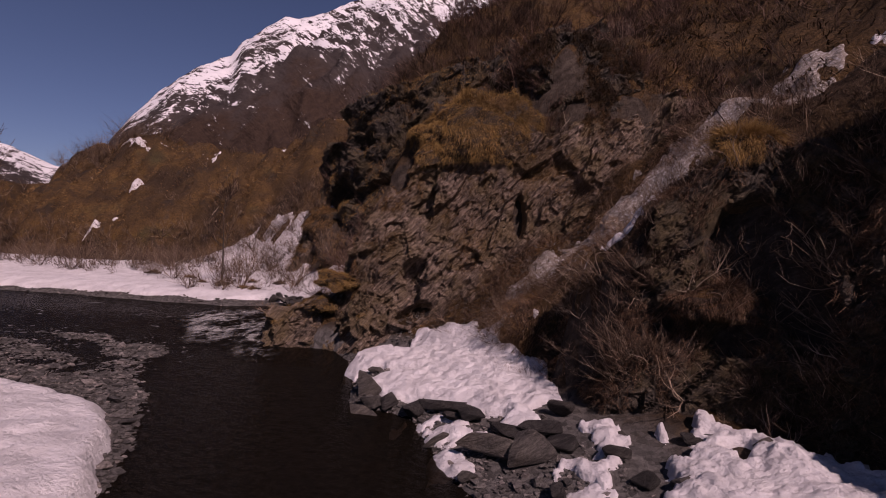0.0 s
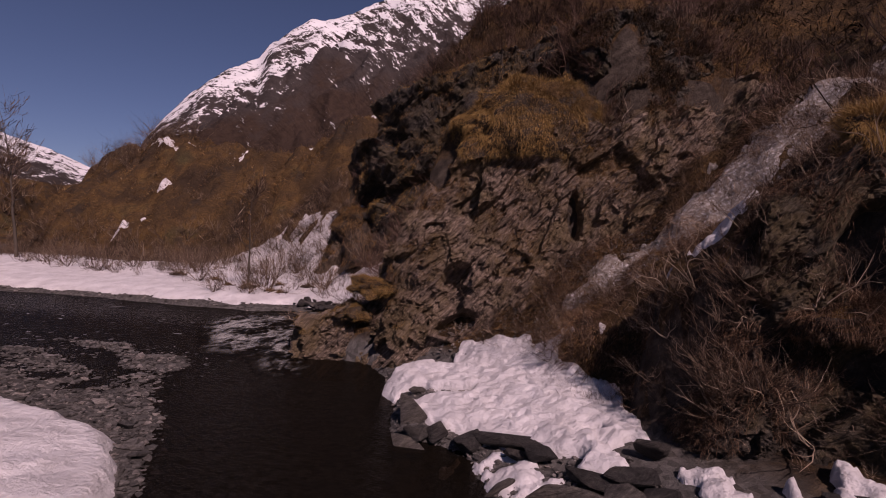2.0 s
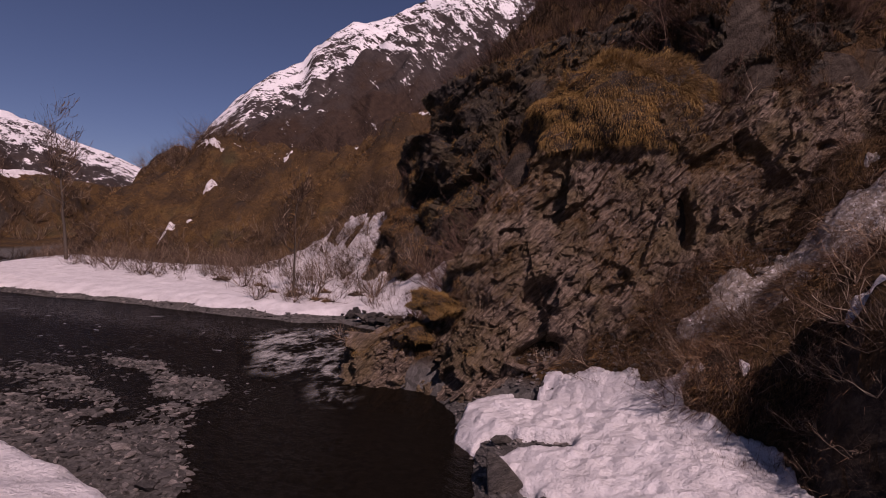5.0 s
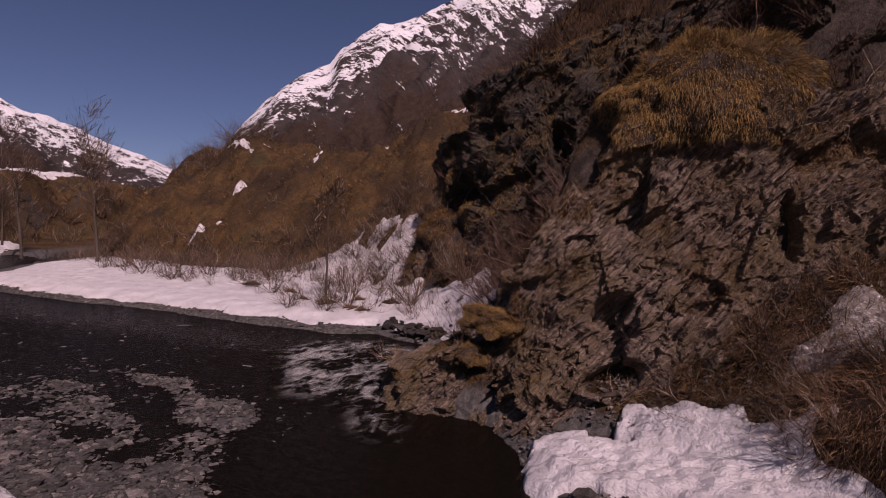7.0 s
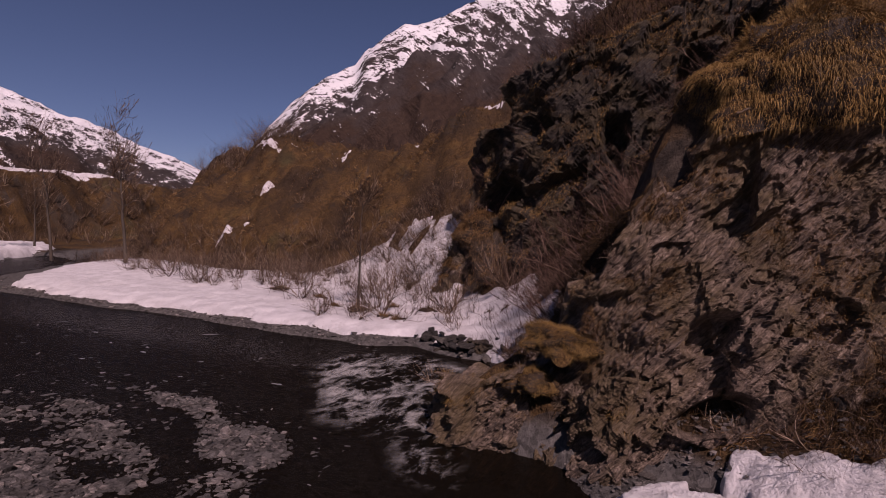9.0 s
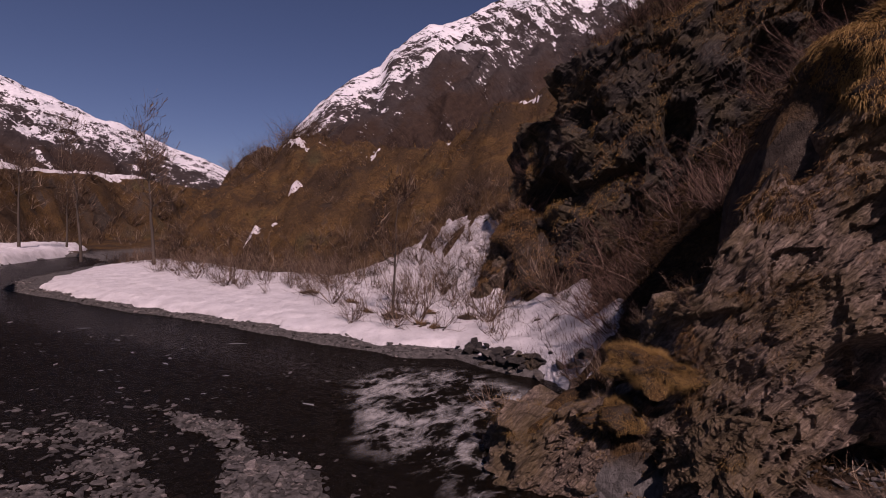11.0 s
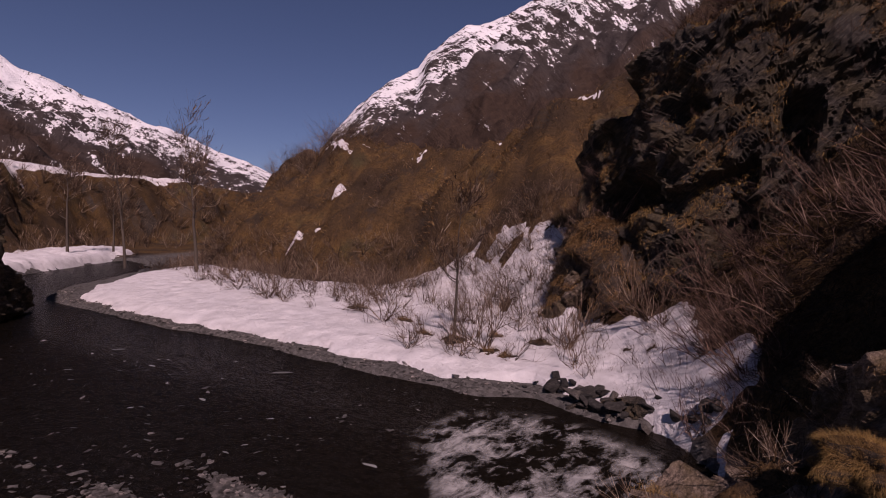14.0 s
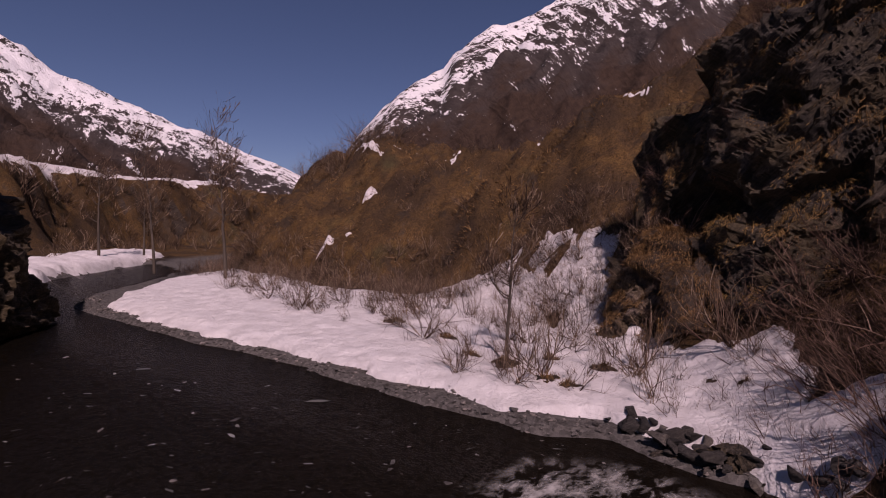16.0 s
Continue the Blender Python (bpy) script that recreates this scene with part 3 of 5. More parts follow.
# ---- snow ----
def snow(name, label, poly, thick, spacing, edge=0.3, ragged=0.5, lump=0.06, material=None, seed=0, holes=0.0, rag_scale=1.1, lump_scale=1.1, steep=1.3, blur=0, crust=0.0):
    p = np.array(poly)
    xs = np.arange(p[:, 0].min() - 1, p[:, 0].max() + 1, spacing)
    ys = np.arange(p[:, 1].min() - 1, p[:, 1].max() + 1, spacing)
    X, Y = np.meshgrid(xs, ys)
    m = inside(poly, X, Y) + ragged * fbm(X * rag_scale, Y * rag_scale, octaves=4, seed=60 + seed)
    base = land(X, Y)
    soft = base
    for _ in range(2 if blur else 0):
        box = np.ones(2 * blur + 1) / (2 * blur + 1)
        for axis in (0, 1):
            pad = [(blur, blur) if k == axis else (0, 0) for k in (0, 1)]
            soft = np.apply_along_axis(np.convolve, axis, np.pad(soft, pad, "edge"), box, "valid")
    g = np.hypot(*np.gradient(soft, spacing))
    m = m - 0.9 * np.maximum(g - steep, 0)
    if holes:
        m = np.minimum(m, 2.2 * (fbm(X * 0.8, Y * 0.8, octaves=3, seed=90 + seed) + 1 - holes * 2))
    body = smooth(0, edge, m) * (0.75 + 0.25 * smooth(edge, edge * 5, m))
    Z = soft + thick * body + body * lump * fbm(X * lump_scale, Y * lump_scale, octaves=5, seed=70 + seed) + body * crust * (0.5 - np.abs(fbm(X * 3.3, Y * 3.3, octaves=4, seed=80 + seed))) - 0.07 - 0.3 * (m < -0.05)
    good = m > -0.12
    keep = good[:-1, :-1] | good[1:, 1:] | good[1:, :-1] | good[:-1, 1:]
    v, f = drop_loose(np.stack([X, Y, Z], -1).reshape(-1, 3), grid_faces(len(ys), len(xs), keep))
    return tagged(new(name, mesh_np(name, v, f, material or SNOW)), label, "snow patch")


SNOW_BANK = [(-24, 15.4), (-14, 14.5), (-10.2, 13.0), (-8.8, 12.5), (-7.4, 11.7), (-6.55, 10.6), (-5.95, 9.5), (-5.45, 8.6), (-5.2, 8.0), (-4.8, 7), (-4.2, 4), (-3.4, -6), (-24, -6)]
snow("snow_bank", "thick rounded snow bank lying on river gravel", SNOW_BANK, 0.55, 0.10, 0.35, 0.12, 0.05, seed=1, lump_scale=2.0, crust=0.05)
snow("snow_shelf", "lumpy snow shelf over shore rocks below the cliff", [(-2.9, 16.5), (-2.7, 17.3), (-1.6, 17.8), (-0.2, 17.65), (0.8, 17.3), (1.7, 16.7), (2.3, 15.9), (2.8, 14.6), (3.0, 12.5), (2.85, 11.7), (2.2, 11.3), (2.1, 10.6), (1.4, 10.4), (0.9, 11.2), (0.2, 12.0), (-0.5, 12.6), (-1.2, 12.9), (-1.9, 14.1), (-2.5, 15.2)], 0.34, 0.045, 0.16, 0.30, 0.05, seed=2, rag_scale=1.4, lump_scale=3.6, holes=0.11, blur=4, steep=1.15, crust=0.045)
for k, (label, poly, thick) in enumerate((
        ("melting snow tongue among shore rocks", [(-0.9, 12.0), (-0.1, 11.9), (0.7, 11.3), (1.0, 10.6), (0.2, 10.5), (-0.4, 11.2)], 0.30),
        ("small melting snow patch at the waterline", [(-0.3, 10.2), (0.3, 10.0), (0.9, 9.2), (0.4, 8.8), (-0.1, 9.4)], 0.28),
        ("narrow melting snow strip between boulders", [(2.0, 8.6), (2.6, 9.3), (3.0, 10.3), (3.7, 10.3), (3.4, 9.3), (2.7, 8.5)], 0.40),
        ("small snow remnant between stones", [(1.8, 8.0), (2.5, 8.4), (2.9, 8.4), (2.5, 7.8)], 0.22))):
    snow("snow_patch", label, poly, 0.6 * thick, 0.04, 0.10, 0.35, 0.05, seed=40 + k, rag_scale=2.2, lump_scale=3.0, crust=0.05)
snow("snow_bank", "broken snow bank with stones at the hill foot", [(3.5, 7.6), (4.0, 8.6), (4.2, 9.7), (5.0, 9.7), (5.8, 9.0), (6.4, 7.9), (6.7, 6.6), (6.8, 3), (4.6, 3), (4.0, 6.4), (3.5, 7.0)], 0.34, 0.04, 0.20, 0.45, 0.10, material=SNOW_DIRTY, seed=5, holes=0.12, rag_scale=2.0, crust=0.09)
REMNANT = [(3.75, 13.0), (3.85, 13.8), (4.2, 14.8), (5.1, 15.1), (5.7, 14.2), (5.3, 13.0), (4.7, 12.4), (4.1, 12.5)]
snow("snow_gully", "dirty snow strip in the steep gully", [(1.5, 16.9), (2.2, 17.5), (3.6, 17.7), (5.2, 17.8), (6.4, 17.8), (8.6, 17.9), (13, 18.8), (13, 17.2), (8.0, 16.0), (6.3, 16.2), (4.7, 16.5), (3.2, 16.4)], 0.22, 0.07, 0.3, 0.45, 0.06, material=SNOW_OLD, seed=6, holes=0.13, steep=3.0, rag_scale=2.6)
snow("snow_strip", "bright snow strip below the hanging turf", [(7.0, 13.1), (7.8, 14.5), (10, 15.7), (14, 16.8), (14, 14.6), (11, 13.7), (9.2, 13.1), (7.8, 12.7)], 0.36, 0.06, 0.2, 0.30, 0.06, material=SNOW, seed=10, holes=0.04, steep=3.0, rag_scale=2.0, crust=0.05)
snow("snow_patch", "snow remnant under bushes beside the gully", REMNANT, 0.30, 0.05, 0.2, 0.45, 0.05, material=SNOW_DIRTY, seed=7, holes=0.15, steep=3.0, rag_scale=2.2, crust=0.05)
snow("snow_field", "broad bright snow field along the river bend", [(-5.7, 25.5), (-6.6, 26.3), (-7.6, 26.9), (-9.2, 27.9), (-11.4, 27.5), (-13.2, 27.8), (-15.5, 28.4), (-18.6, 29.3), (-22.5, 30.4), (-25.7, 30.8), (-28.7, 31.2), (-32.6, 32.3), (-37.0, 34.0), (-40.5, 38), (-44.5, 44), (-47, 50), (-46, 53), (-38, 50), (-30, 45), (-22, 44.0), (-18, 41.5), (-14.5, 38.0), (-12, 35.6), (-9.8, 34.6), (-7.8, 33.3), (-6.2, 32.0), (-4.8, 31.2), (-4.2, 30.4), (-4.6, 29.3), (-4.6, 27.6), (-3.6, 26.4), (-3.6, 24.2), (-4.8, 23.9)], 0.42, 0.14, 0.30, 0.30, 0.05, seed=8, rag_scale=0.9, lump_scale=1.6, blur=7, steep=1.7, crust=0.06)
snow("snow_slope", "old dirty snow slope climbing out of the ravine", [(-23, 43.6), (-21.5, 45.6), (-19, 46.2), (-16.5, 46.2), (-14.4, 45.4), (-12.6, 44.4), (-11.0, 43.4), (-9.8, 42.2), (-9.6, 40.5), (-10.3, 37.8), (-9.8, 34.0), (-12.4, 34.8), (-15, 37.2), (-18.6, 40.6)], 0.36, 0.14, 0.30, 0.45, 0.05, material=SNOW_RAVINE, seed=9, rag_scale=1.2, lump_scale=1.6, blur=11, steep=2.0, holes=0.10, crust=0.10)
for k, (label, poly) in enumerate((
        ("snow strip behind the crest of the knoll", [(-40.5, 66.0), (-38, 64.6), (-35.5, 63.4), (-33.5, 62.2), (-33.0, 63.4), (-36, 65.0), (-39, 66.6)]),
        ("broken snow in the saddle of the hill", [(-31.5, 61.6), (-29.5, 61.0), (-26.5, 60.4), (-25.5, 61.0), (-28.5, 62.0), (-31, 62.6)]),
        ("snow patch on the brown hillside", [(-26.4, 57.6), (-25.4, 57.5), (-24.6, 58.4), (-25.0, 58.5), (-26.0, 58.1)]),
        ("snow streak high on the slope", [(-21, 60.0), (-18.5, 59.0), (-16.2, 58.2), (-15.8, 58.7), (-18.5, 59.8)]),
        ("thin snow streak under the crest of the slope", [(-13.4, 56.6), (-10.4, 54.95), (-7.6, 53.0), (-7.5, 53.25), (-10.3, 55.25), (-13.3, 56.9)]),
        ("small snow remnant on the hillside", [(-34.4, 56.8), (-33.2, 56.4), (-32.6, 57.4), (-33.6, 57.8)]),
        ("snow remnant low on the brown hillside", [(-35.9, 51.9), (-34.9, 52.3), (-33.0, 53.6), (-33.1, 53.8), (-34.6, 52.9), (-35.9, 52.2)]))):
    snow("snow_patch", label, poly, 0.18, 0.12, 0.25, 0.22, 0.05, seed=20 + k, rag_scale=1.4, steep=2.6)
snow("snow_patch", "small snow remnant on top of the mossy rock", [(-8.3, 35.4), (-7.6, 35.9), (-7.0, 35.7), (-7.6, 35.2)], 0.25, 0.06, 0.2, 0.1, 0.04, seed=30)
snow("snow_bank", "snow bank on the far side of the river", [(-52, 39.5), (-55.5, 43.5), (-58.5, 49), (-63, 57), (-66, 62), (-72, 66), (-72, 56), (-66, 48), (-60, 36)], 0.7, 0.4, 0.8, 0.6, 0.2, seed=31)
snow("snow_terrace", "snow along the edge of the distant terrace", [(-74, 32), (-80, 52), (-88, 64), (-90, 80), (-88, 96), (-93, 97), (-96, 80), (-94, 62), (-86, 48), (-80, 30)], 0.9, 0.8, 0.8, 1.5, 0.3, seed=32)

# ---- rock faces ----
def blocks(q, s, r, size, seed, tilt):
    """Broken blocks: each cell stands out by its own amount and has a slanting face of its own."""
    q, s, r = q / size[0], s / size[1], r / size[2]
    i, j, k = np.floor(q), np.floor(s), np.floor(r)
    best, out = np.full(q.shape, 1e9), np.zeros(q.shape)
    for a in (-1, 0, 1):
        for b in (-1, 0, 1):
            for c in (-1, 0, 1):
                h = [lattice(i + a, j + b, k + c, seed + n) for n in range(3)]
                dq, ds, dr = q - i - a - h[0], s - j - b - h[1], r - k - c - h[2]
                d = dq * dq + ds * ds + dr * dr
                near = d < best
                e = (h[0] * 7.13 + h[1] * 3.71) % 1
                f = (h[1] * 5.77 + h[2] * 9.31) % 1
                out = np.where(near, e + tilt * ((f - 0.5) * 2 * ds + (h[2] - 0.5) * 2 * dr + (h[0] - 0.3) * dq), out)
                best = np.where(near, d, best)
    return out


def schist(x, y, z):
    """How far broken, slanting slabs of rock stand out."""
    bend = 0.18 * fbm(x * 0.35, y * 0.35, z * 0.35, 3, 41) + 0.05 * fbm(x * 2, y * 2, z * 2, 2, 42)
    q = -0.66 * x + 0.36 * y + 0.66 * z + bend
    s = 0.64 * x - 0.30 * y + 0.70 * z
    r = 0.45 * x + 0.88 * y - 0.10 * z
    d = 0.48 * blocks(q, s, r, (1.3, 2.0, 1.5), 44, 0.6)
    d = d + 0.20 * blocks(q, s, r, (0.34, 0.95, 0.7), 54, 0.6)
    d = d + 0.09 * blocks(q, s, r, (0.12, 0.38, 0.28), 64, 0.7)
    return d + 0.22 * fbm(x * 0.5, y * 0.5, z * 0.5, 3, 46) + 0.07 * fbm(x * 4, y * 4, z * 4, 3, 47) - 0.12


ROCK_POINTS = {}


def rock_face(name, label, path, tops, bottom, lean, spacing, material, out=0.15, amp=1.0, seed=0, hollows=(), calm=0.0, reach=1.6, grain=1.0):
    """A broken rock wall along a path that has the hill on its left; tops: the wall's upper edge at each point."""
    p = np.array(path, float)
    run = np.concatenate([[0], np.cumsum(np.hypot(*np.diff(p, axis=0).T))])
    u = np.arange(0, run[-1], spacing)
    px, py = np.interp(u, run, p[:, 0]), np.interp(u, run, p[:, 1])
    half = int(0.45 / spacing)
    soft = np.ones(2 * half + 1) / (2 * half + 1)

    def eased(a):
        ends = np.concatenate([2 * a[0] - a[half:0:-1], a, 2 * a[-1] - a[-2:-half - 2:-1]])
        return np.convolve(ends, soft, "valid")

    px, py = eased(px), eased(py)
    tx, ty = eased(eased(np.gradient(px))), eased(eased(np.gradient(py)))
    ln = np.hypot(tx, ty)
    nx, ny = ty / ln, -tx / ln
    top = np.interp(u, run, tops) if tops else land(px - nx * reach, py - ny * reach) + 0.1
    top = top + 0.3 * fbm(u * 0.8, seed * 7.0, octaves=4, seed=51)
    v = np.linspace(0, 1, int((top.max() - bottom) / spacing))
    V = v[:, None]
    Z = bottom + (top - bottom)[None] * V
    back = (Z - bottom) * (np.interp(u, run, lean)[None] if isinstance(lean, list) else lean) - out + 0.7 * smooth(0.96, 1.0, V)
    X, Y = px[None] - nx[None] * back, py[None] - ny[None] * back
    d = amp * (schist(X * grain, Y * grain, Z * grain) / grain - 0.25) * (1 - smooth(0.975, 1.0, V)) * smooth(0, 0.05, np.minimum(u, u[-1] - u) / 3 + 0.02)[None]
    if calm:
        d = d * (0.7 + 0.3 * smooth(calm - 1.2, calm + 1.2, u))[None]
    for (cx, cz), (rx, rz), deep in hollows:
        d = d - deep * (1 - smooth(0.55, 1.0, np.hypot((X - cx) / rx, (Z - cz - 0.35 * (X - cx)) / rz) + 0.18 * fbm(X * 2, Z * 2, octaves=3, seed=57)))
    X, Y, Z = X + nx[None] * d, Y + ny[None] * d, Z + 0.25 * d
    P = np.stack([X, Y, Z], -1)
    N = np.cross(np.gradient(P, axis=1), np.gradient(P, axis=0))
    N /= np.linalg.norm(N, axis=2, keepdims=True) + 1e-9
    ROCK_POINTS.setdefault(seed, (P.reshape(-1, 3), N.reshape(-1, 3)))
    ob = new(name, mesh_np(name, np.stack([X, Y, Z], -1).reshape(-1, 3), grid_faces(len(v), len(u))[:, ::-1], material, False))
    return tagged(ob, label, "rock", kind="")


cliff = rock_face("rock_cliff", "grey brown layered schist cliff with mossy ledges above the pool", [(-3.2, 23.4), (-3.9, 22.2), (-3.9, 20.4), (-3.5, 18.9), (-2.3, 18.4), (0, 18.05), (2.5, 17.95), (5, 18.25), (8, 18.9), (12, 19.6)],
          [2.8, 2.8, 3.3, 3.9, 6.0, 7.6, 7.8, 8.4, 9.2, 10.6], -1.0, 0.13, 0.040, ROCK, 0.22, 1.1, 0,
          (((-1.0, 1.25), (0.75, 0.42), 1.1), ((-1.7, 6.0), (0.35, 0.6), 0.9), ((-1.1, 2.7), (0.5, 0.45), 0.6), ((2.75, 4.8), (0.24, 0.95), 1.3)), 4.8)
nose = rock_face("rock_nose", "low wet schist ledge jutting into the river", [(-4.2, 22.8), (-5.5, 21.8), (-6.45, 20.5), (-6.6, 19.4), (-5, 19.0), (-3.2, 18.4), (-2.6, 17.9)],
          [1.8, 1.4, 0.7, 0.6, 1.4, 2.2, 1.8], -1.0, 0.38, 0.045, ROCK, 0.35, 1.25, 3)
# dark partly by its hollows, partly by shade put into ROCK_MID's colour
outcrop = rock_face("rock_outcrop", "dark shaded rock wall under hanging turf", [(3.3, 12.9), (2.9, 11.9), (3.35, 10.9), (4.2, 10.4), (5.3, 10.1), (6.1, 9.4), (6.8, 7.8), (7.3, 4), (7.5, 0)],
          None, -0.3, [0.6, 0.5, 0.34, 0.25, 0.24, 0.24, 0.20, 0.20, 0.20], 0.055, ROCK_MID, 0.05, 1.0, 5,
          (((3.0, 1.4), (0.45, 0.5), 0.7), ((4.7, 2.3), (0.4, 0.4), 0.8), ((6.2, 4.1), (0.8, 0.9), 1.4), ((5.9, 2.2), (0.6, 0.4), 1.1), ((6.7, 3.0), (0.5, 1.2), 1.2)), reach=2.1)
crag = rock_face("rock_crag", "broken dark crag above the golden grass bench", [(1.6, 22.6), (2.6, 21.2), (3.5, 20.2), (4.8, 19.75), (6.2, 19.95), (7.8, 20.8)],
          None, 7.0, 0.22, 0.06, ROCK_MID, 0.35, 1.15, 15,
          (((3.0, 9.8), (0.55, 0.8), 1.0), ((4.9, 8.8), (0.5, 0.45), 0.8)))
# shade on this cliff comes partly from the near-black ROCK_DARK colour
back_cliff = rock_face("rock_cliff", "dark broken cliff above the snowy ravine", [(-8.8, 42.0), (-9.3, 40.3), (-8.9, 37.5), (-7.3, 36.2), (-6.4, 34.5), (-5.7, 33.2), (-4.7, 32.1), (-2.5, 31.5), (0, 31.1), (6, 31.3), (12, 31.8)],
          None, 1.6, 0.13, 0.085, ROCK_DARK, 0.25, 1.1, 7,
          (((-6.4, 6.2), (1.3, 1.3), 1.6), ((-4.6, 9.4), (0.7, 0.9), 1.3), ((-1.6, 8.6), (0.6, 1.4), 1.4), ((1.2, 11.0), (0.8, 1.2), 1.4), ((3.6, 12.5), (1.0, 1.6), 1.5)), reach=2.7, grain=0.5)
capped = rock_face("rock_outcrop", "mossy rounded rock with a snow cap", [(-7.4, 38.2), (-9.7, 37.0), (-10.0, 34.8), (-8.4, 33.8), (-6.2, 33.8)],
          [4.2, 4.8, 5.0, 5.4, 5.2], 0.6, 0.30, 0.08, ROCK, 0.2, 1.1, 9)
# the bluff's shade is deepened by ROCK_DARK's colour
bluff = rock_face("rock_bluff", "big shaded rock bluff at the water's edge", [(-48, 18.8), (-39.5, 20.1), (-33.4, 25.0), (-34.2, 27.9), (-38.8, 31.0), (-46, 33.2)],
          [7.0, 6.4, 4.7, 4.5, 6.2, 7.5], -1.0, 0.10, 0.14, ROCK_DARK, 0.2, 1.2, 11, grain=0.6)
rock_face("rock_shore", "dark ragged rock bank below the snow", [(-8.2, 26.9), (-7.4, 25.9), (-6.4, 25.4), (-5.4, 25.0), (-4.7, 24.1), (-4.2, 23.0)],
          [0.1, 0.4, 0.5, 0.6, 0.9, 1.3], -0.6, 0.75, 0.045, ROCK_DARK, 0.2, 1.35, 13)

# ---- boulders and gravel ----
def hull(seed, n, size=(1, 1, 1), bevel=0.0):
    """An angular stone: the hull of random points, with worn edges."""
    r = np.random.RandomState(seed)
    p = r.normal(size=(n, 3))
    p /= np.linalg.norm(p, axis=1)[:, None]
    p *= r.uniform(0.8, 1.1, (n, 1)) * np.array(size)
    bm = bmesh.new()
    for c in p:
        bm.verts.new(c)
    got = bmesh.ops.convex_hull(bm, input=bm.verts)
    bmesh.ops.delete(bm, geom=list({g for g in got["geom_interior"] + got["geom_unused"] if isinstance(g, bmesh.types.BMVert)}), context="VERTS")
    if bevel:
        bmesh.ops.bevel(bm, geom=bm.edges[:], offset=bevel, segments=1, affect="EDGES")
    bmesh.ops.triangulate(bm, faces=bm.faces[:])
    return bm


def bm_mesh(name, bm, material):
    me = bpy.data.meshes.new(name)
    bm.to_mesh(me)
    bm.free()
    me.materials.append(material)
    return me


def bm_arrays(bm):
    bm.verts.index_update()
    v = np.array([x.co[:] for x in bm.verts])
    f = np.array([[x.index for x in g.verts] for g in bm.faces])
    bm.free()
    return v, f


def scatter(templates, pos, yaw, size, lean=None):
    """Copies of small meshes merged into arrays: size is (n,) or (n, 3); lean (n, 2) shears them with height."""
    pick = np.random.RandomState(len(pos)).randint(0, len(templates), len(pos))
    vs, fs, base = [], [], 0
    size = np.broadcast_to(np.asarray(size, float).reshape(len(pos), -1), (len(pos), 3))
    for k, (v, f) in enumerate(templates):
        w = np.where(pick == k)[0]
        if not len(w):
            continue
        q = v[None] * size[w][:, None]
        c, s = np.cos(yaw[w])[:, None], np.sin(yaw[w])[:, None]
        x, y, z = q[..., 0] * c - q[..., 1] * s, q[..., 0] * s + q[..., 1] * c, q[..., 2]
        if lean is not None:
            x, y = x + lean[w][:, :1] * z, y + lean[w][:, 1:] * z
        q = np.stack([x, y, z], -1) + pos[w][:, None]
        vs.append(q.reshape(-1, 3))
        fs.append((f[None] + (np.arange(len(w)) * len(v))[:, None, None]).reshape(-1, f.shape[1]) + base)
        base += len(w) * len(v)
    return np.concatenate(vs), np.concatenate(fs)


BOULDERS = [bm_mesh("boulder", hull(200 + k, 10, (1, 0.8, 0.62), 0.05), BOULDER_ROCK) for k in range(8)]
DARK_BOULDERS = [bm_mesh("boulder", hull(230 + k, 10, (1, 0.75, 0.6), 0.05), BOULDER_DARK) for k in range(5)]


def boulder(x, y, z, size, seed, dark=False, tilt=(0, 0)):
    pool = DARK_BOULDERS if dark else BOULDERS
    ob = new("boulder", pool[seed % len(pool)])
    ob.matrix_world = pose(x, y, z, tilt[0], tilt[1], seed * 67 % 360) @ Matrix.Diagonal((size * (0.9 + 0.35 * (seed % 3)), size, size * (0.6 + 0.4 * (seed % 5) / 4), 1))
    return tagged(ob, "dark wet angular boulder at the waterline" if dark else "grey angular boulder on the shore", "boulder", "shore boulders")


for k, (x, y, s, dark, tilt) in enumerate((
        (-1.85, 13.5, 0.55, False, (55, 10)), (-1.6, 12.85, 0.42, False, (20, 0)), (-2.0, 12.75, 0.52, False, (4, 3)), (-1.2, 12.75, 0.40, True, (0, 25)),
        (-0.5, 12.55, 0.55, True, (0, 8)), (0.25, 12.05, 0.60, True, (5, 0)), (0.75, 11.35, 0.50, True, (0, 8)), (0.35, 11.7, 0.38, True, (0, 0)),
        (1.1, 9.75, 0.55, False, (10, 5)), (1.7, 9.35, 0.62, False, (0, 12)), (1.35, 10.35, 0.45, True, (15, 0)), (2.15, 10.3, 0.50, True, (0, 0)),
        (2.65, 11.1, 0.50, True, (0, 15)), (2.3, 9.7, 0.42, True, (20, 0)), (0.0, 10.5, 0.30, False, (0, 0)), (0.55, 9.0, 0.28, False, (0, 0)),
        (3.2, 9.0, 0.36, True, (0, 0)), (3.9, 8.0, 0.34, False, (0, 0)), (3.3, 8.2, 0.34, True, (12, 0)), (4.8, 9.3, 0.42, True, (0, 10)),
        (4.4, 7.4, 0.32, True, (0, 0)), (5.5, 8.5, 0.40, False, (20, 0)), (2.1, 8.2, 0.34, True, (0, 0)),
        (-8.8, 27.6, 0.45, True, (0, 10)), (-7.3, 26.4, 0.50, True, (8, 0)), (-6.8, 28.9, 0.42, True, (0, 0)))):
    boulder(x, y, float(land(x, y)) + 0.30 * s, s, k, dark, tilt)
rr = np.random.RandomState(5)
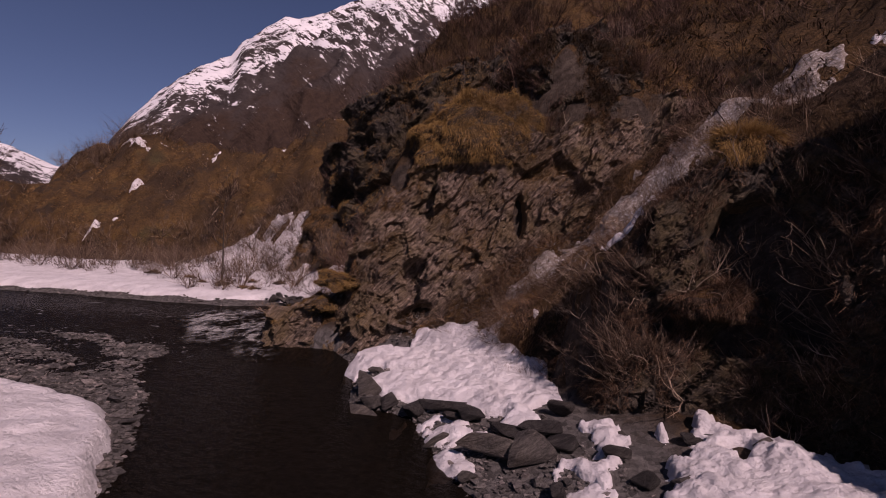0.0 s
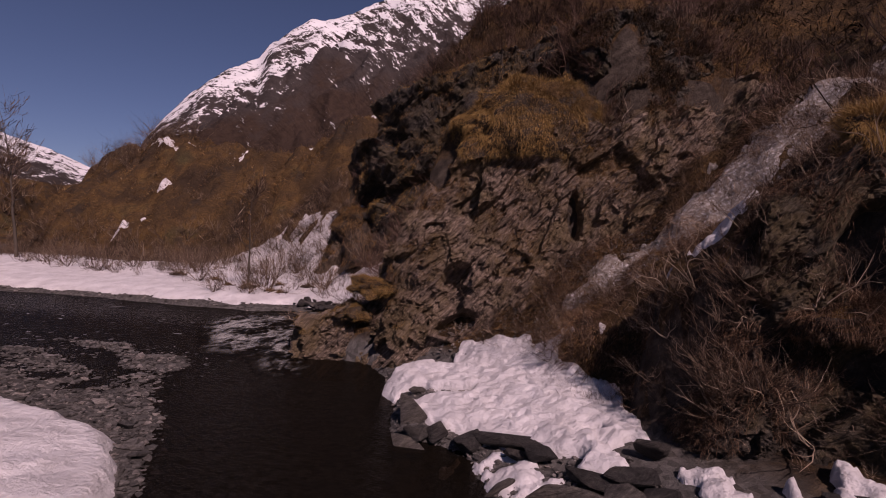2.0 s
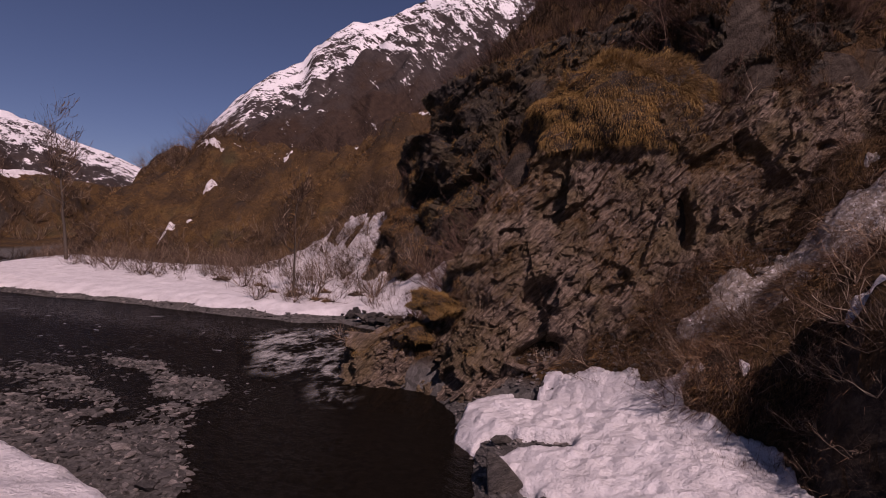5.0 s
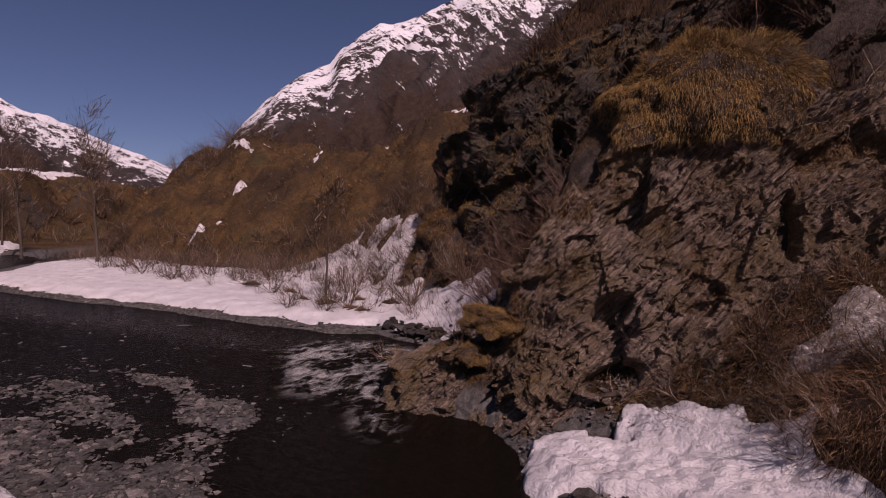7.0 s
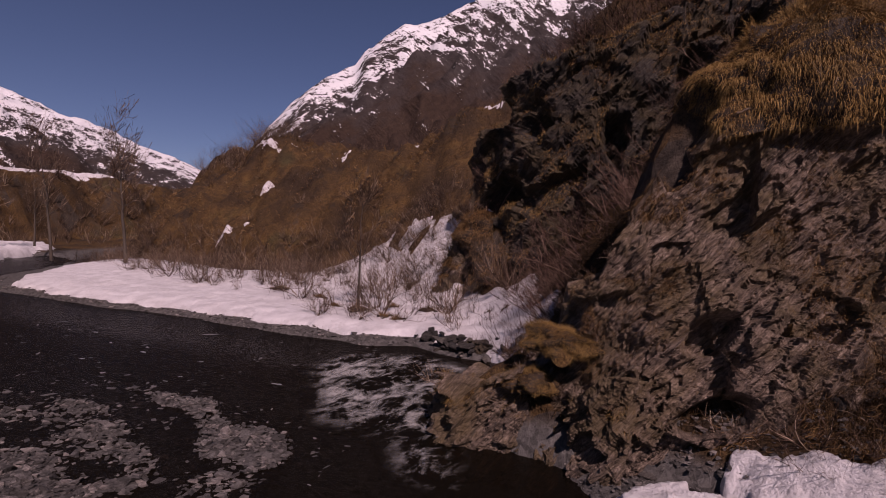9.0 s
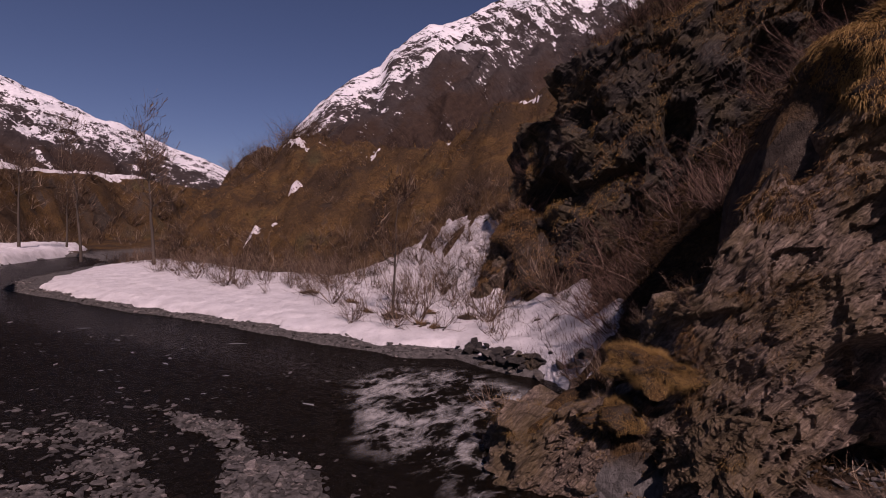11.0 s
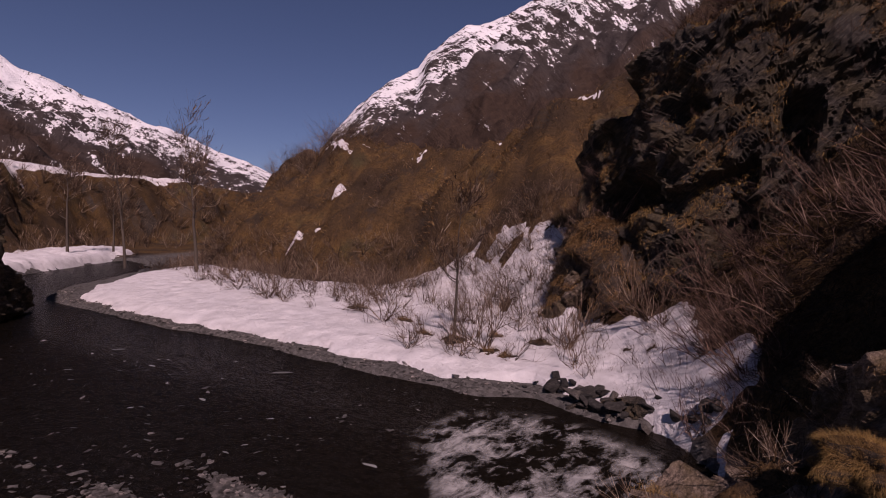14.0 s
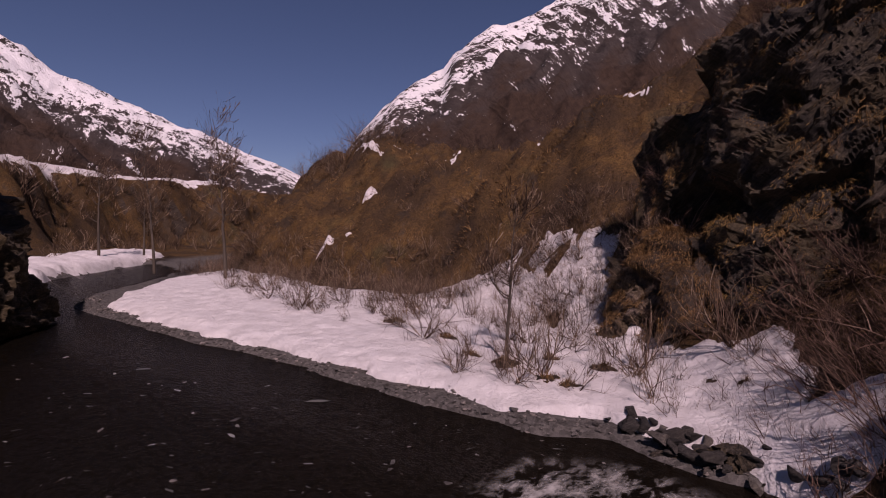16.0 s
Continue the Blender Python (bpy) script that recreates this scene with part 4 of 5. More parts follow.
for k in range(46):
    x, y = rr.uniform(-3.2, 3.6), rr.uniform(7.5, 18.6)
    sd = float(inside(SHELF, np.array(x), np.array(y)))
    if -0.15 < sd < 1.5:
        s = rr.uniform(0.08, 0.26)
        boulder(x, y, float(land(x, y)) + 0.25 * s, s, k + 30, k % 3 == 0, (rr.uniform(-20, 20), rr.uniform(-20, 20)))
for k in range(40):
    x, y = rr.uniform(-9.6, -4.6), rr.uniform(24.2, 28.2)
    sd = float(inside(FAR_BANK, np.array(x), np.array(y)))
    if -0.3 < sd < 1.6:
        s = rr.uniform(0.10, 0.30)
        boulder(x, y, float(land(x, y)) + 0.35 * s, s, k + 120, k % 4 != 0, (rr.uniform(-25, 25), rr.uniform(-25, 25)))

for k in range(40):
    f = rr.uniform(0, 1)
    x, y = -9.0 + 3.9 * f + rr.normal(0, 0.28), 28.2 - 3.2 * f + rr.normal(0, 0.28)
    s = rr.uniform(0.13, 0.34)
    boulder(x, y, float(land(x, y)) + 0.16 + 0.3 * s, s, k + 200, k % 5 != 0, (rr.uniform(-25, 25), rr.uniform(-25, 25)))

PEBBLES = [bm_arrays(hull(300 + k, 8, (1, 0.72, 0.42))) for k in range(7)]


def gravel(name, label, region, n, poly, span, size, seed, lowest=-0.10, material=STONE):
    r = np.random.RandomState(seed)
    x, y = r.uniform(region[0], region[1], n), r.uniform(region[2], region[3], n)
    sd = inside(poly, x, y)
    z = land(x, y)
    over = z - water_level(x, y)
    chance = np.clip((over - lowest) / 0.12, 0, 1)
    ok = (sd > span[0]) & (sd < span[1]) & (r.uniform(size=n) < chance) & (inside(SNOW_BANK, x, y) < 0.35)
    x, y, z = x[ok], y[ok], z[ok]
    s = size * np.exp(r.normal(0, 0.42, len(x)))
    shape = np.stack([s, s * r.uniform(0.8, 1.2, len(x)), s * r.uniform(0.9, 1.6, len(x))], -1)
    v, f = scatter(PEBBLES, np.stack([x, y, z + 0.12 * s], -1), r.uniform(0, 6.3, len(x)), shape)
    return tagged(new(name, mesh_np(name, v, f, material, False)), label, "gravel", kind="stuff")


gravel("gravel_bar", "flat grey cobbles on the gravel bar", (-21, -4, 5, 22.5), 30000, BAR, (-1.6, 60), 0.072, 1, -0.20)
gravel("shore_gravel", "small grey stones along the snowy shore", (-42, -5, 24, 38), 18000, FAR_BANK, (-0.5, 1.7), 0.062, 2)
gravel("shore_gravel", "grey shingle and small rocks on the shore", (-3.6, 5, 6, 19), 12000, SHELF, (-0.4, 2.8), 0.055, 3)


# stones that stand out of the shallow water
r = np.random.RandomState(9)
x, y = r.uniform(-30, -7.5, 2600), r.uniform(15.5, 26.5, 2600)
deep = water_level(x, y) - land(x, y)
ok = (deep > -0.02) & (deep < 1.2) & (r.uniform(size=2600) < np.maximum(0.75 - 1.3 * np.clip(deep, 0, 0.6), 0.05))
x, y = x[ok], y[ok]
s = 0.09 * np.exp(r.normal(0, 0.4, len(x)))
v, f = scatter(PEBBLES, np.stack([x, y, water_level(x, y) - 0.12 * s], -1), r.uniform(0, 6.3, len(x)), np.stack([s, s * 0.8, s * 0.8], -1))
tagged(new("shallow_stones", mesh_np("shallow_stones", v, f, STONE, False)), "wet grey stones breaking the shallow water", "stones", kind="stuff")


# pale flat pieces that stand in for wave glints and stone tips on the river
r = np.random.RandomState(19)
x, y = r.uniform(-27, -7.5, 900), r.uniform(14.5, 27, 900)
ok = (water_level(x, y) - land(x, y) > 0.1) & (r.uniform(size=900) < 0.10 + 0.5 * smooth(0.0, 0.4, fbm(x * 0.4, y * 0.4, octaves=2, seed=23)))
x, y = x[ok], y[ok]
s = 0.038 * np.exp(r.normal(0, 0.6, len(x)))
v, f = scatter(PEBBLES, np.stack([x, y, water_level(x, y) + 0.004], -1), r.normal(0.4, 0.5, len(x)), np.stack([s * 1.8, s * 0.7, s * 0.12], -1))
tagged(new("glint_flecks", mesh_np("glint_flecks", v, f, FLECK, False)), "pale flecks for wave glints and stone tips on the dark water", "foam", kind="stuff")

# plates of schist that stand out of the rock faces
PLATES = [bm_mesh("slab", hull(330 + k, 9, (1.0, 0.55, 0.16), 0.03), ROCK) for k in range(6)]
# plates in the same shade-darkened colour as the walls behind them
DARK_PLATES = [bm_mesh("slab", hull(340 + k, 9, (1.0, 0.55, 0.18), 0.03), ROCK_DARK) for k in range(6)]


def plates(owner, face, n, size, seed, pool, low=0.0, high=20.0):
    r = np.random.RandomState(seed)
    p, nrm = ROCK_POINTS[face]
    i = r.randint(0, len(p), n * 3)
    i = i[(p[i, 2] > low) & (p[i, 2] < high)][:n]
    for k, j in enumerate(i):
        s = size * math.exp(r.normal(0, 0.45))
        ob = new("slab", pool[k % len(pool)])
        ob.parent = owner
        ob.matrix_world = Matrix.Translation(Vector(p[j] - 0.12 * s * nrm[j])) @ pose(0, 0, 0, r.normal(0, 12), -50 + r.normal(0, 12), r.normal(0, 16)) @ Matrix.Diagonal((s, s, s * r.uniform(0.7, 1.5), 1))


plates(cliff, 0, 110, 0.20, 1, PLATES, -0.4, 6.0)
plates(nose, 3, 50, 0.2, 2, PLATES)
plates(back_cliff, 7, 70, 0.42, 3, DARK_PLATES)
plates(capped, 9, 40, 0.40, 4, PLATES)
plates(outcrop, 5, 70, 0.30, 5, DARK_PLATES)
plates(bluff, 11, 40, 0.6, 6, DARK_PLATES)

# ---- bare shrubs, trees and dead grass ----
def tubes(paths, radii, sides=3):
    """Tapered tubes: paths (n, k, 3), radii (n, k)."""
    n, k, _ = paths.shape
    t = np.gradient(paths, axis=1)
    t /= np.linalg.norm(t, axis=2, keepdims=True) + 1e-9
    a = np.cross(t, np.array([0.31, 0.52, 0.79]))
    a /= np.linalg.norm(a, axis=2, keepdims=True) + 1e-9
    b = np.cross(t, a)
    ang = np.arange(sides) * 2 * np.pi / sides
    v = paths[:, :, None] + radii[:, :, None, None] * (a[:, :, None] * np.cos(ang)[:, None] + b[:, :, None] * np.sin(ang)[:, None])
    i = np.arange(n * k * sides).reshape(n, k, sides)
    j = np.roll(i, -1, 2)
    if sides == 2:
        return v.reshape(-1, 3), np.stack([i[:, :-1, 0], j[:, :-1, 0], j[:, 1:, 0], i[:, 1:, 0]], -1).reshape(-1, 4)
    f = np.stack([i[:, :-1], j[:, :-1], j[:, 1:], i[:, 1:]], -1).reshape(-1, 4)
    return v.reshape(-1, 3), f


def join(*pieces):
    vs, fs, base = [], [], 0
    for v, f in pieces:
        vs.append(v)
        fs.append(f + base)
        base += len(v)
    return np.concatenate(vs), np.concatenate(fs)


def stems(r, n, height, spread, k=7, crook=0.46, thick=0.014):
    """Crooked stems that fan out from a stool, sag and bend upwards again."""
    az = r.uniform(0, 2 * np.pi, n)
    out = spread * r.uniform(0.3, 1.1, n)
    d = np.stack([np.cos(az) * out, np.sin(az) * out, np.ones(n) * r.uniform(0.3, 1.0, n)], -1)
    d /= np.linalg.norm(d, axis=1, keepdims=True)
    L = height * r.uniform(0.6, 1.3, n)[:, None] / (k - 1)
    p = [np.concatenate([r.normal(0, 0.05, (n, 2)), np.full((n, 1), -0.06)], 1)]
    turn = r.normal(0, crook * 0.6, (n, 3))
    for i in range(k - 1):
        p.append(p[-1] + d * L)
        turn = 0.5 * turn + r.normal(0, crook * 0.6, (n, 3))
        d = d + turn + np.array([0, 0, 0.10])
        d /= np.linalg.norm(d, axis=1, keepdims=True)
    p = np.stack(p, 1)
    s = np.linspace(0, 1, k)[None]
    w = thick * height ** 0.5 * r.uniform(0.6, 1.3, n)[:, None] * (1.05 - 0.8 * s)
    return p, w


def twigs(r, p, w, per, length, k=4):
    """Side twigs on the stems p."""
    n, kk, _ = p.shape
    i = np.repeat(np.arange(n), per)
    at = r.uniform(0.3, 0.97, len(i)) * (kk - 1)
    lo = np.minimum(at.astype(int), kk - 2)
    fr = (at - lo)[:, None]
    base = p[i, lo] * (1 - fr) + p[i, lo + 1] * fr
    along = p[i, lo + 1] - p[i, lo]
    along /= np.linalg.norm(along, axis=1, keepdims=True) + 1e-9
    side = r.normal(size=(len(i), 3))
    d = along * 0.8 + side * 0.55 + np.array([0, 0, 0.25])
    d /= np.linalg.norm(d, axis=1, keepdims=True)
    L = length * r.uniform(0.4, 1.1, len(i))
    s = np.linspace(0, 1, k)[None, :, None]
    q = base[:, None] + d[:, None] * L[:, None, None] * s + np.array([0, 0, 0.18]) * (L[:, None, None] * s ** 2)
    q += np.cumsum(r.normal(0, 0.22 * length / k, q.shape), 1) * s
    ww = np.maximum(w[i, lo] * 0.55, 0.0025)[:, None] * (1.05 - 0.75 * s[..., 0])
    return q, ww


def shrub_arrays(seed, n, height, spread, per, k=7, thick=0.014, sides=3, kt=4):
    r = np.random.RandomState(seed)
    p, w = stems(r, n, height, spread, k, thick=thick)
    q, ww = twigs(r, p, w, per, 0.5 * height, kt)
    return tubes(p, w, sides), tubes(q, ww * 1.3, 2)


def slope_at(x, y, e=0.35):
    return np.stack([(land(x + e, y) - land(x - e, y)) / (2 * e), (land(x, y + e) - land(x, y - e)) / (2 * e)], -1)


def thicket(name, label, templates, region, n, size, seed, want, material, lean=0.35, sink=0.05):
    """Shrubs scattered over a stretch of the land; want(x, y, z, slope) gives the chance."""
    r = np.random.RandomState(seed)
    x, y = r.uniform(region[0], region[1], n), r.uniform(region[2], region[3], n)
    z = land(x, y)
    g = slope_at(x, y)
    s = np.hypot(g[:, 0], g[:, 1])
    ok = r.uniform(size=n) < want(x, y, z, s) * np.sqrt(1 + np.minimum(s, 4) ** 2) / 3
    x, y, z, g = x[ok], y[ok], z[ok], g[ok]
    m = np.hypot(g[:, 0], g[:, 1])[:, None]
    down = -g / np.maximum(m, 0.3) * np.clip(m, 0, 1.3) * lean
    v, f = scatter(templates, np.stack([x, y, z - sink], -1), r.uniform(0, 6.3, len(x)), size * r.uniform(0.6, 1.3, len(x)), down + r.normal(0, 0.2, (len(x), 2)))
    return tagged(new(name, mesh_np(name, v, f, material)), label, "shrubs", kind="stuff")


def patchy(x, y, scale, seed, a=-0.2, b=0.35):
    return smooth(a, b, fbm(x * scale, y * scale, octaves=3, seed=seed))


NEAR_T = [join(*shrub_arrays(400 + k, 8, 1.1, 1.6, 7, 7, 0.013)) for k in range(7)]
MID_T = [join(*shrub_arrays(420 + k, 9, 1.4, 0.9, 5, 5, 0.016, 3, 3)) for k in range(6)]
FAR_T = [join(*shrub_arrays(440 + k, 7, 1.6, 0.55, 4, 4, 0.026, 3, 3)) for k in range(5)]

CREST_T = [join(*shrub_arrays(450 + k, 8, 1.6, 0.8, 9, 5, 0.011, 3, 3)) for k in range(5)]
thicket("thicket", "tangled bare brown bushes on the near slope", NEAR_T, (2.0, 12, 4, 18.4), 700, 0.6, 1,
        lambda x, y, z, s: np.where((inside(SPUR, x, y) > -0.2), 0.55 + 0.45 * patchy(x, y, 0.5, 71), 0.45) * (z > 0.6) * (inside(REMNANT, x, y) < -0.25), TWIG, 0.3)
thicket("thicket", "bare bushes on and above the cliff", NEAR_T, (-5, 13, 17.6, 30), 600, 0.7, 2,
        lambda x, y, z, s: (z > 0.9) * (0.22 + 0.6 * patchy(x, y, 0.45, 72)) * np.where(s > 3.5, 0.2, 1), TWIG_DARK, 0.5)
thicket("thicket", "dark heath and bushes on the steep slope", MID_T, (-5, 16, 18.6, 46), 1000, 0.5, 10,
        lambda x, y, z, s: (z > 6.5) * (0.25 + 0.75 * patchy(x, y, 0.35, 79, -0.2, 0.2)) * (y - x < 38) * (inside([(-1.4, 18.0), (3.0, 18.0), (3.8, 19.8), (2.6, 21.6), (0.6, 21.4), (-0.8, 19.8)], x, y) < 0), TWIG_DARK, 0.5)
thicket("thicket", "brown bushes crowding the mouth of the gully", NEAR_T, (-0.8, 4.6, 14.4, 18.4), 300, 0.6, 9,
        lambda x, y, z, s: (z > 0.75) * 0.8, TWIG, 0.4)
thicket("thicket", "reddish bare bushes in the ravine", MID_T, (-8.5, 6, 24, 42), 950, 0.9, 3,
        lambda x, y, z, s: (z > 1.5) * (0.4 + 0.5 * patchy(x, y, 0.4, 73)), TWIG_RED, 0.6)
thicket("thicket", "dense brown willow scrub behind the snow field", MID_T, (-52, -9, 33, 62), 2200, 1.0, 4,
        lambda x, y, z, s: 1.6 * smooth(-7.0, -2.5, inside(HILL, x, y)) * (1 - smooth(0.5, 3.5, inside(HILL, x, y))) * (x < -13 + 0.6 * (y - 38)) * np.where(x > -19.5, 0.25, 1), TWIG, 0.15)
thicket("thicket", "reddish bare bushes at the snowy shore", MID_T, (-7.5, -3.3, 23.8, 30), 110, 0.6, 22,
        lambda x, y, z, s: 1.6 * (z > 0.25), TWIG_RED, 0.3)
PALE_T = [join(*shrub_arrays(460 + k, 5, 1.3, 1.9, 4, 9, 0.015)) for k in range(5)]
thicket("thicket", "crooked pale bare stems on the near slope", PALE_T, (2.6, 9.5, 5, 17.5), 190, 0.7, 23,
        lambda x, y, z, s: 1.2 * (z > 0.7) * (inside(REMNANT, x, y) < -0.1), TWIG_PALE, 0.35)
thicket("thicket", "low bare willow poking through the ravine snow", MID_T, (-19, -8, 36, 47), 650, 0.62, 19,
        lambda x, y, z, s: 2.2 * (inside(HILL, x, y) < 5.5) * (z > 1.2), TWIG, 0.2)
thicket("thicket", "thin bare bushes over the gully snow", NEAR_T, (1.5, 12, 13.4, 18.6), 330, 0.5, 20,
        lambda x, y, z, s: (z > 0.9) * np.where(inside(REMNANT, x, y) < -0.2, 1.0, 0.25), TWIG, 0.3)
thicket("thicket", "pale bare bushes on the near slope", NEAR_T, (2.6, 9, 5, 15.4), 620, 0.5, 21,
        lambda x, y, z, s: (inside(SPUR, x, y) > -0.2) * (z > 0.6) * (inside(REMNANT, x, y) < -0.25) * 1.0, TWIG, 0.35)
thicket("thicket", "low brown scrub over the distant hillside", CREST_T, (-58, 10, 42, 90), 2000, 0.75, 5,
        lambda x, y, z, s: (inside(HILL, x, y) > 1) * (0.10 + 0.8 * patchy(x, y, 0.2, 75, 0.0, 0.4)), TWIG, 0.4)
thicket("thicket", "bare scrub along the crest of the hill", CREST_T, (-54, -38, 54, 74), 420, 1.6, 6,
        lambda x, y, z, s: (z > 10.5) * 0.9, TWIG, 0.1)
thicket("thicket", "dark scrub on the distant bluff", FAR_T, (-100, -56, 36, 110), 2000, 1.25, 7,
        lambda x, y, z, s: (inside(FAR_SIDE, x, y) > 5) * (z < 11.8) * 0.6, TWIG, 0.2)
# TWIG_DARK's colour stands in for the shade on this upper slope
thicket("thicket", "dark bushes above the broken cliff", MID_T, (-5, 14, 31.5, 42), 500, 0.8, 25,
        lambda x, y, z, s: (z > 9) * 0.9, TWIG_DARK, 0.3)
thicket("thicket", "reddish brown bushes over the steep upper slope", MID_T, (1.5, 17, 18.6, 36), 900, 0.75, 24,
        lambda x, y, z, s: (z > 7.5) * (0.4 + 0.6 * patchy(x, y, 0.4, 89)) * (inside([(-1.4, 18.0), (3.0, 18.0), (3.8, 19.8), (2.6, 21.0), (0.6, 21.0), (-0.8, 19.8)], x, y) < 0), TWIG_RED, 0.3)
thicket("thicket", "scrub high on the hillside", MID_T, (8, 30, 14, 50), 550, 0.75, 8,
        lambda x, y, z, s: 0.35 + 0.55 * patchy(x, y, 0.2, 78), TWIG_DARK, 0.5)


def blades(r, a, nrm, length, width, hang):
    """Blades from the points a on a surface with the normals nrm; on a slope they hang down."""
    n = len(a)
    L = length * r.uniform(0.45, 1.3, n)[:, None]
    steep = np.sqrt(np.clip(1 - nrm[:, 2] ** 2, 0, 1))
    down = nrm * nrm[:, 2:] - np.array([0, 0, 1.0])
    down /= np.linalg.norm(down, axis=1, keepdims=True) + 1e-6
    h = hang * np.clip(steep * 1.3, 0, 1)[:, None]
    d = nrm * 0.6 + np.array([0, 0, 0.4]) + r.normal(0, 0.35, (n, 3))
    d /= np.linalg.norm(d, axis=1, keepdims=True)
    d2 = d * (1 - h) + down * h + r.normal(0, 0.22, (n, 3)) + nrm * 0.12
    d2 /= np.linalg.norm(d2, axis=1, keepdims=True)
    b = a + d * L * 0.35
    c = b + d2 * L * 0.65
    side = np.cross(d2, r.normal(size=(n, 3)))
    side *= width * 0.5 / (np.linalg.norm(side, axis=1, keepdims=True) + 1e-6)
    v = np.stack([a - side, a + side, b + side * 0.8, b - side * 0.8, c], 1).reshape(-1, 3)
    i = np.arange(n)[:, None] * 5
    return v, [i + np.array([0, 1, 2, 3]), i + np.array([3, 2, 4])]


def grass(name, label, region, n, length, width, seed, want, material, hang=0.75):
    """Dead blades over a stretch of the land."""
    r = np.random.RandomState(seed)
    x, y = r.uniform(region[0], region[1], n), r.uniform(region[2], region[3], n)
    z = land(x, y)
    g = slope_at(x, y, 0.2)
    m = np.hypot(g[:, 0], g[:, 1])
    ok = r.uniform(size=n) < want(x, y, z, m) * np.sqrt(1 + np.minimum(m, 4) ** 2) / 2.5
    x, y, z, g, m = x[ok], y[ok], z[ok], g[ok], m[ok]
    nrm = np.stack([-g[:, 0], -g[:, 1], np.ones(len(x))], -1) / np.sqrt(1 + m * m)[:, None]
    v, f = blades(r, np.stack([x, y, z - 0.02], -1), nrm, length, width, hang)
    return tagged(new(name, mesh_np(name, v, f, material)), label, "grass", kind="stuff")


def ledge_grass(name, label, face, n, length, width, seed, material, least=0.1, spread=(0.0, 0.3), within=None):
    """Blades on the ledges of a rock face."""
    r = np.random.RandomState(seed)
    p, nrm = ROCK_POINTS[face]
    i = r.randint(0, len(p), n)
    p, nrm = p[i], nrm[i]
    mask = smooth(spread[0], spread[1], fbm(p[:, 0] * 0.9, p[:, 1] * 0.9, p[:, 2] * 0.9, 3, 85 + seed))
    if within:
        (cx, cy, cz), (sx, sy, sz) = within
        q = ((p[:, 0] - cx) / sx) ** 2 + ((p[:, 1] - cy) / sy) ** 2 + ((p[:, 2] - cz) / sz) ** 2
        mask = mask * (q < 1)
    ok = (nrm[:, 2] > least) & (p[:, 2] > 0.5) & (r.uniform(size=n) < mask)
    p, nrm = p[ok] + r.normal(0, 0.03, (ok.sum(), 3)), nrm[ok]
    v, f = blades(r, p, nrm, length, width, 0.8)
    return tagged(new(name, mesh_np(name, v, f, material)), label, "grass", kind="stuff")


def ledge_shrubs(name, label, face, n, size, seed, material, templates=None, within=(-1e3, 1e3), span=(-1e3, 1e3)):
    """Bare bushes rooted in the cracks of a rock face, leaning out of it."""
    r = np.random.RandomState(seed)
    p, nrm = ROCK_POINTS[face]
    i = r.randint(0, len(p), n * 4)
    p, nrm = p[i], nrm[i]
    mask = smooth(-0.1, 0.3, fbm(p[:, 0] * 0.7, p[:, 1] * 0.7, p[:, 2] * 0.7, 3, 95 + seed))
    ok = (p[:, 2] > 0.8) & (r.uniform(size=len(p)) < mask) & (p[:, 1] > within[0]) & (p[:, 1] < within[1]) & (p[:, 0] > span[0]) & (p[:, 0] < span[1])
    p, nrm = p[ok][:n], nrm[ok][:n]
    v, f = scatter(templates or NEAR_T, p, r.uniform(0, 6.3, len(p)), size * r.uniform(0.4, 1.2, len(p)), nrm[:, :2] * 0.8 + r.normal(0, 0.2, (len(p), 2)))
    return tagged(new(name, mesh_np(name, v, f, material)), label, "shrubs", kind="stuff")


def turf_dome(label, centre, radii, n, length, seed, material, lump=0.35, width=0.008):
    """A hummock of turf with dead grass combed down over it."""
    r = np.random.RandomState(seed)
    nu, nv = 60, 24
    a = np.linspace(0, 2 * np.pi, nu, endpoint=False)[None]
    e = np.linspace(-0.35, 1.0, nv)[:, None] * np.pi / 2
    d = np.stack([np.cos(e) * np.cos(a), np.cos(e) * np.sin(a), np.sin(e) + 0 * a], -1)
    k = 1 + lump * fbm(d[..., 0] * 1.7 + seed, d[..., 1] * 1.7, d[..., 2] * 1.7, 4, seed)
    p = np.array(centre) + d * k[..., None] * np.array(radii)
    i = np.arange(nu * nv).reshape(nv, nu)
    j = np.roll(i, -1, 1)
    f = np.stack([i[:-1], j[:-1], j[1:], i[1:]], -1).reshape(-1, 4)
    ob = new("grass_hummock", mesh_np("grass_hummock", p.reshape(-1, 3), f, GROUND))
    w = np.cos(e)[:, 0] + 0.02
    row, col = r.choice(nv - 1, n, p=w[:-1] / w[:-1].sum()), r.randint(0, nu, n)
    s, t = r.uniform(size=(n, 1)), r.uniform(size=(n, 1))
    q = (p[row, col] * (1 - s) + p[row, (col + 1) % nu] * s) * (1 - t) + (p[row + 1, col] * (1 - s) + p[row + 1, (col + 1) % nu] * s) * t
    nrm = d[row, col] / np.array(radii)
    nrm /= np.linalg.norm(nrm, axis=1, keepdims=True)
    tuft = 0.55 + 0.8 * smooth(-0.3, 0.4, fbm(q[:, 0] * 3, q[:, 1] * 3, q[:, 2] * 3, 3, seed + 5))
    v, ff = blades(r, q - 0.02 * nrm, nrm, length * tuft[:, None], width, 0.85)
    kid = new("grass", mesh_np("grass", v, ff, material))
    kid.parent = ob
    tagged(kid, kind="stuff")
    return tagged(ob, label, "grass hummock")


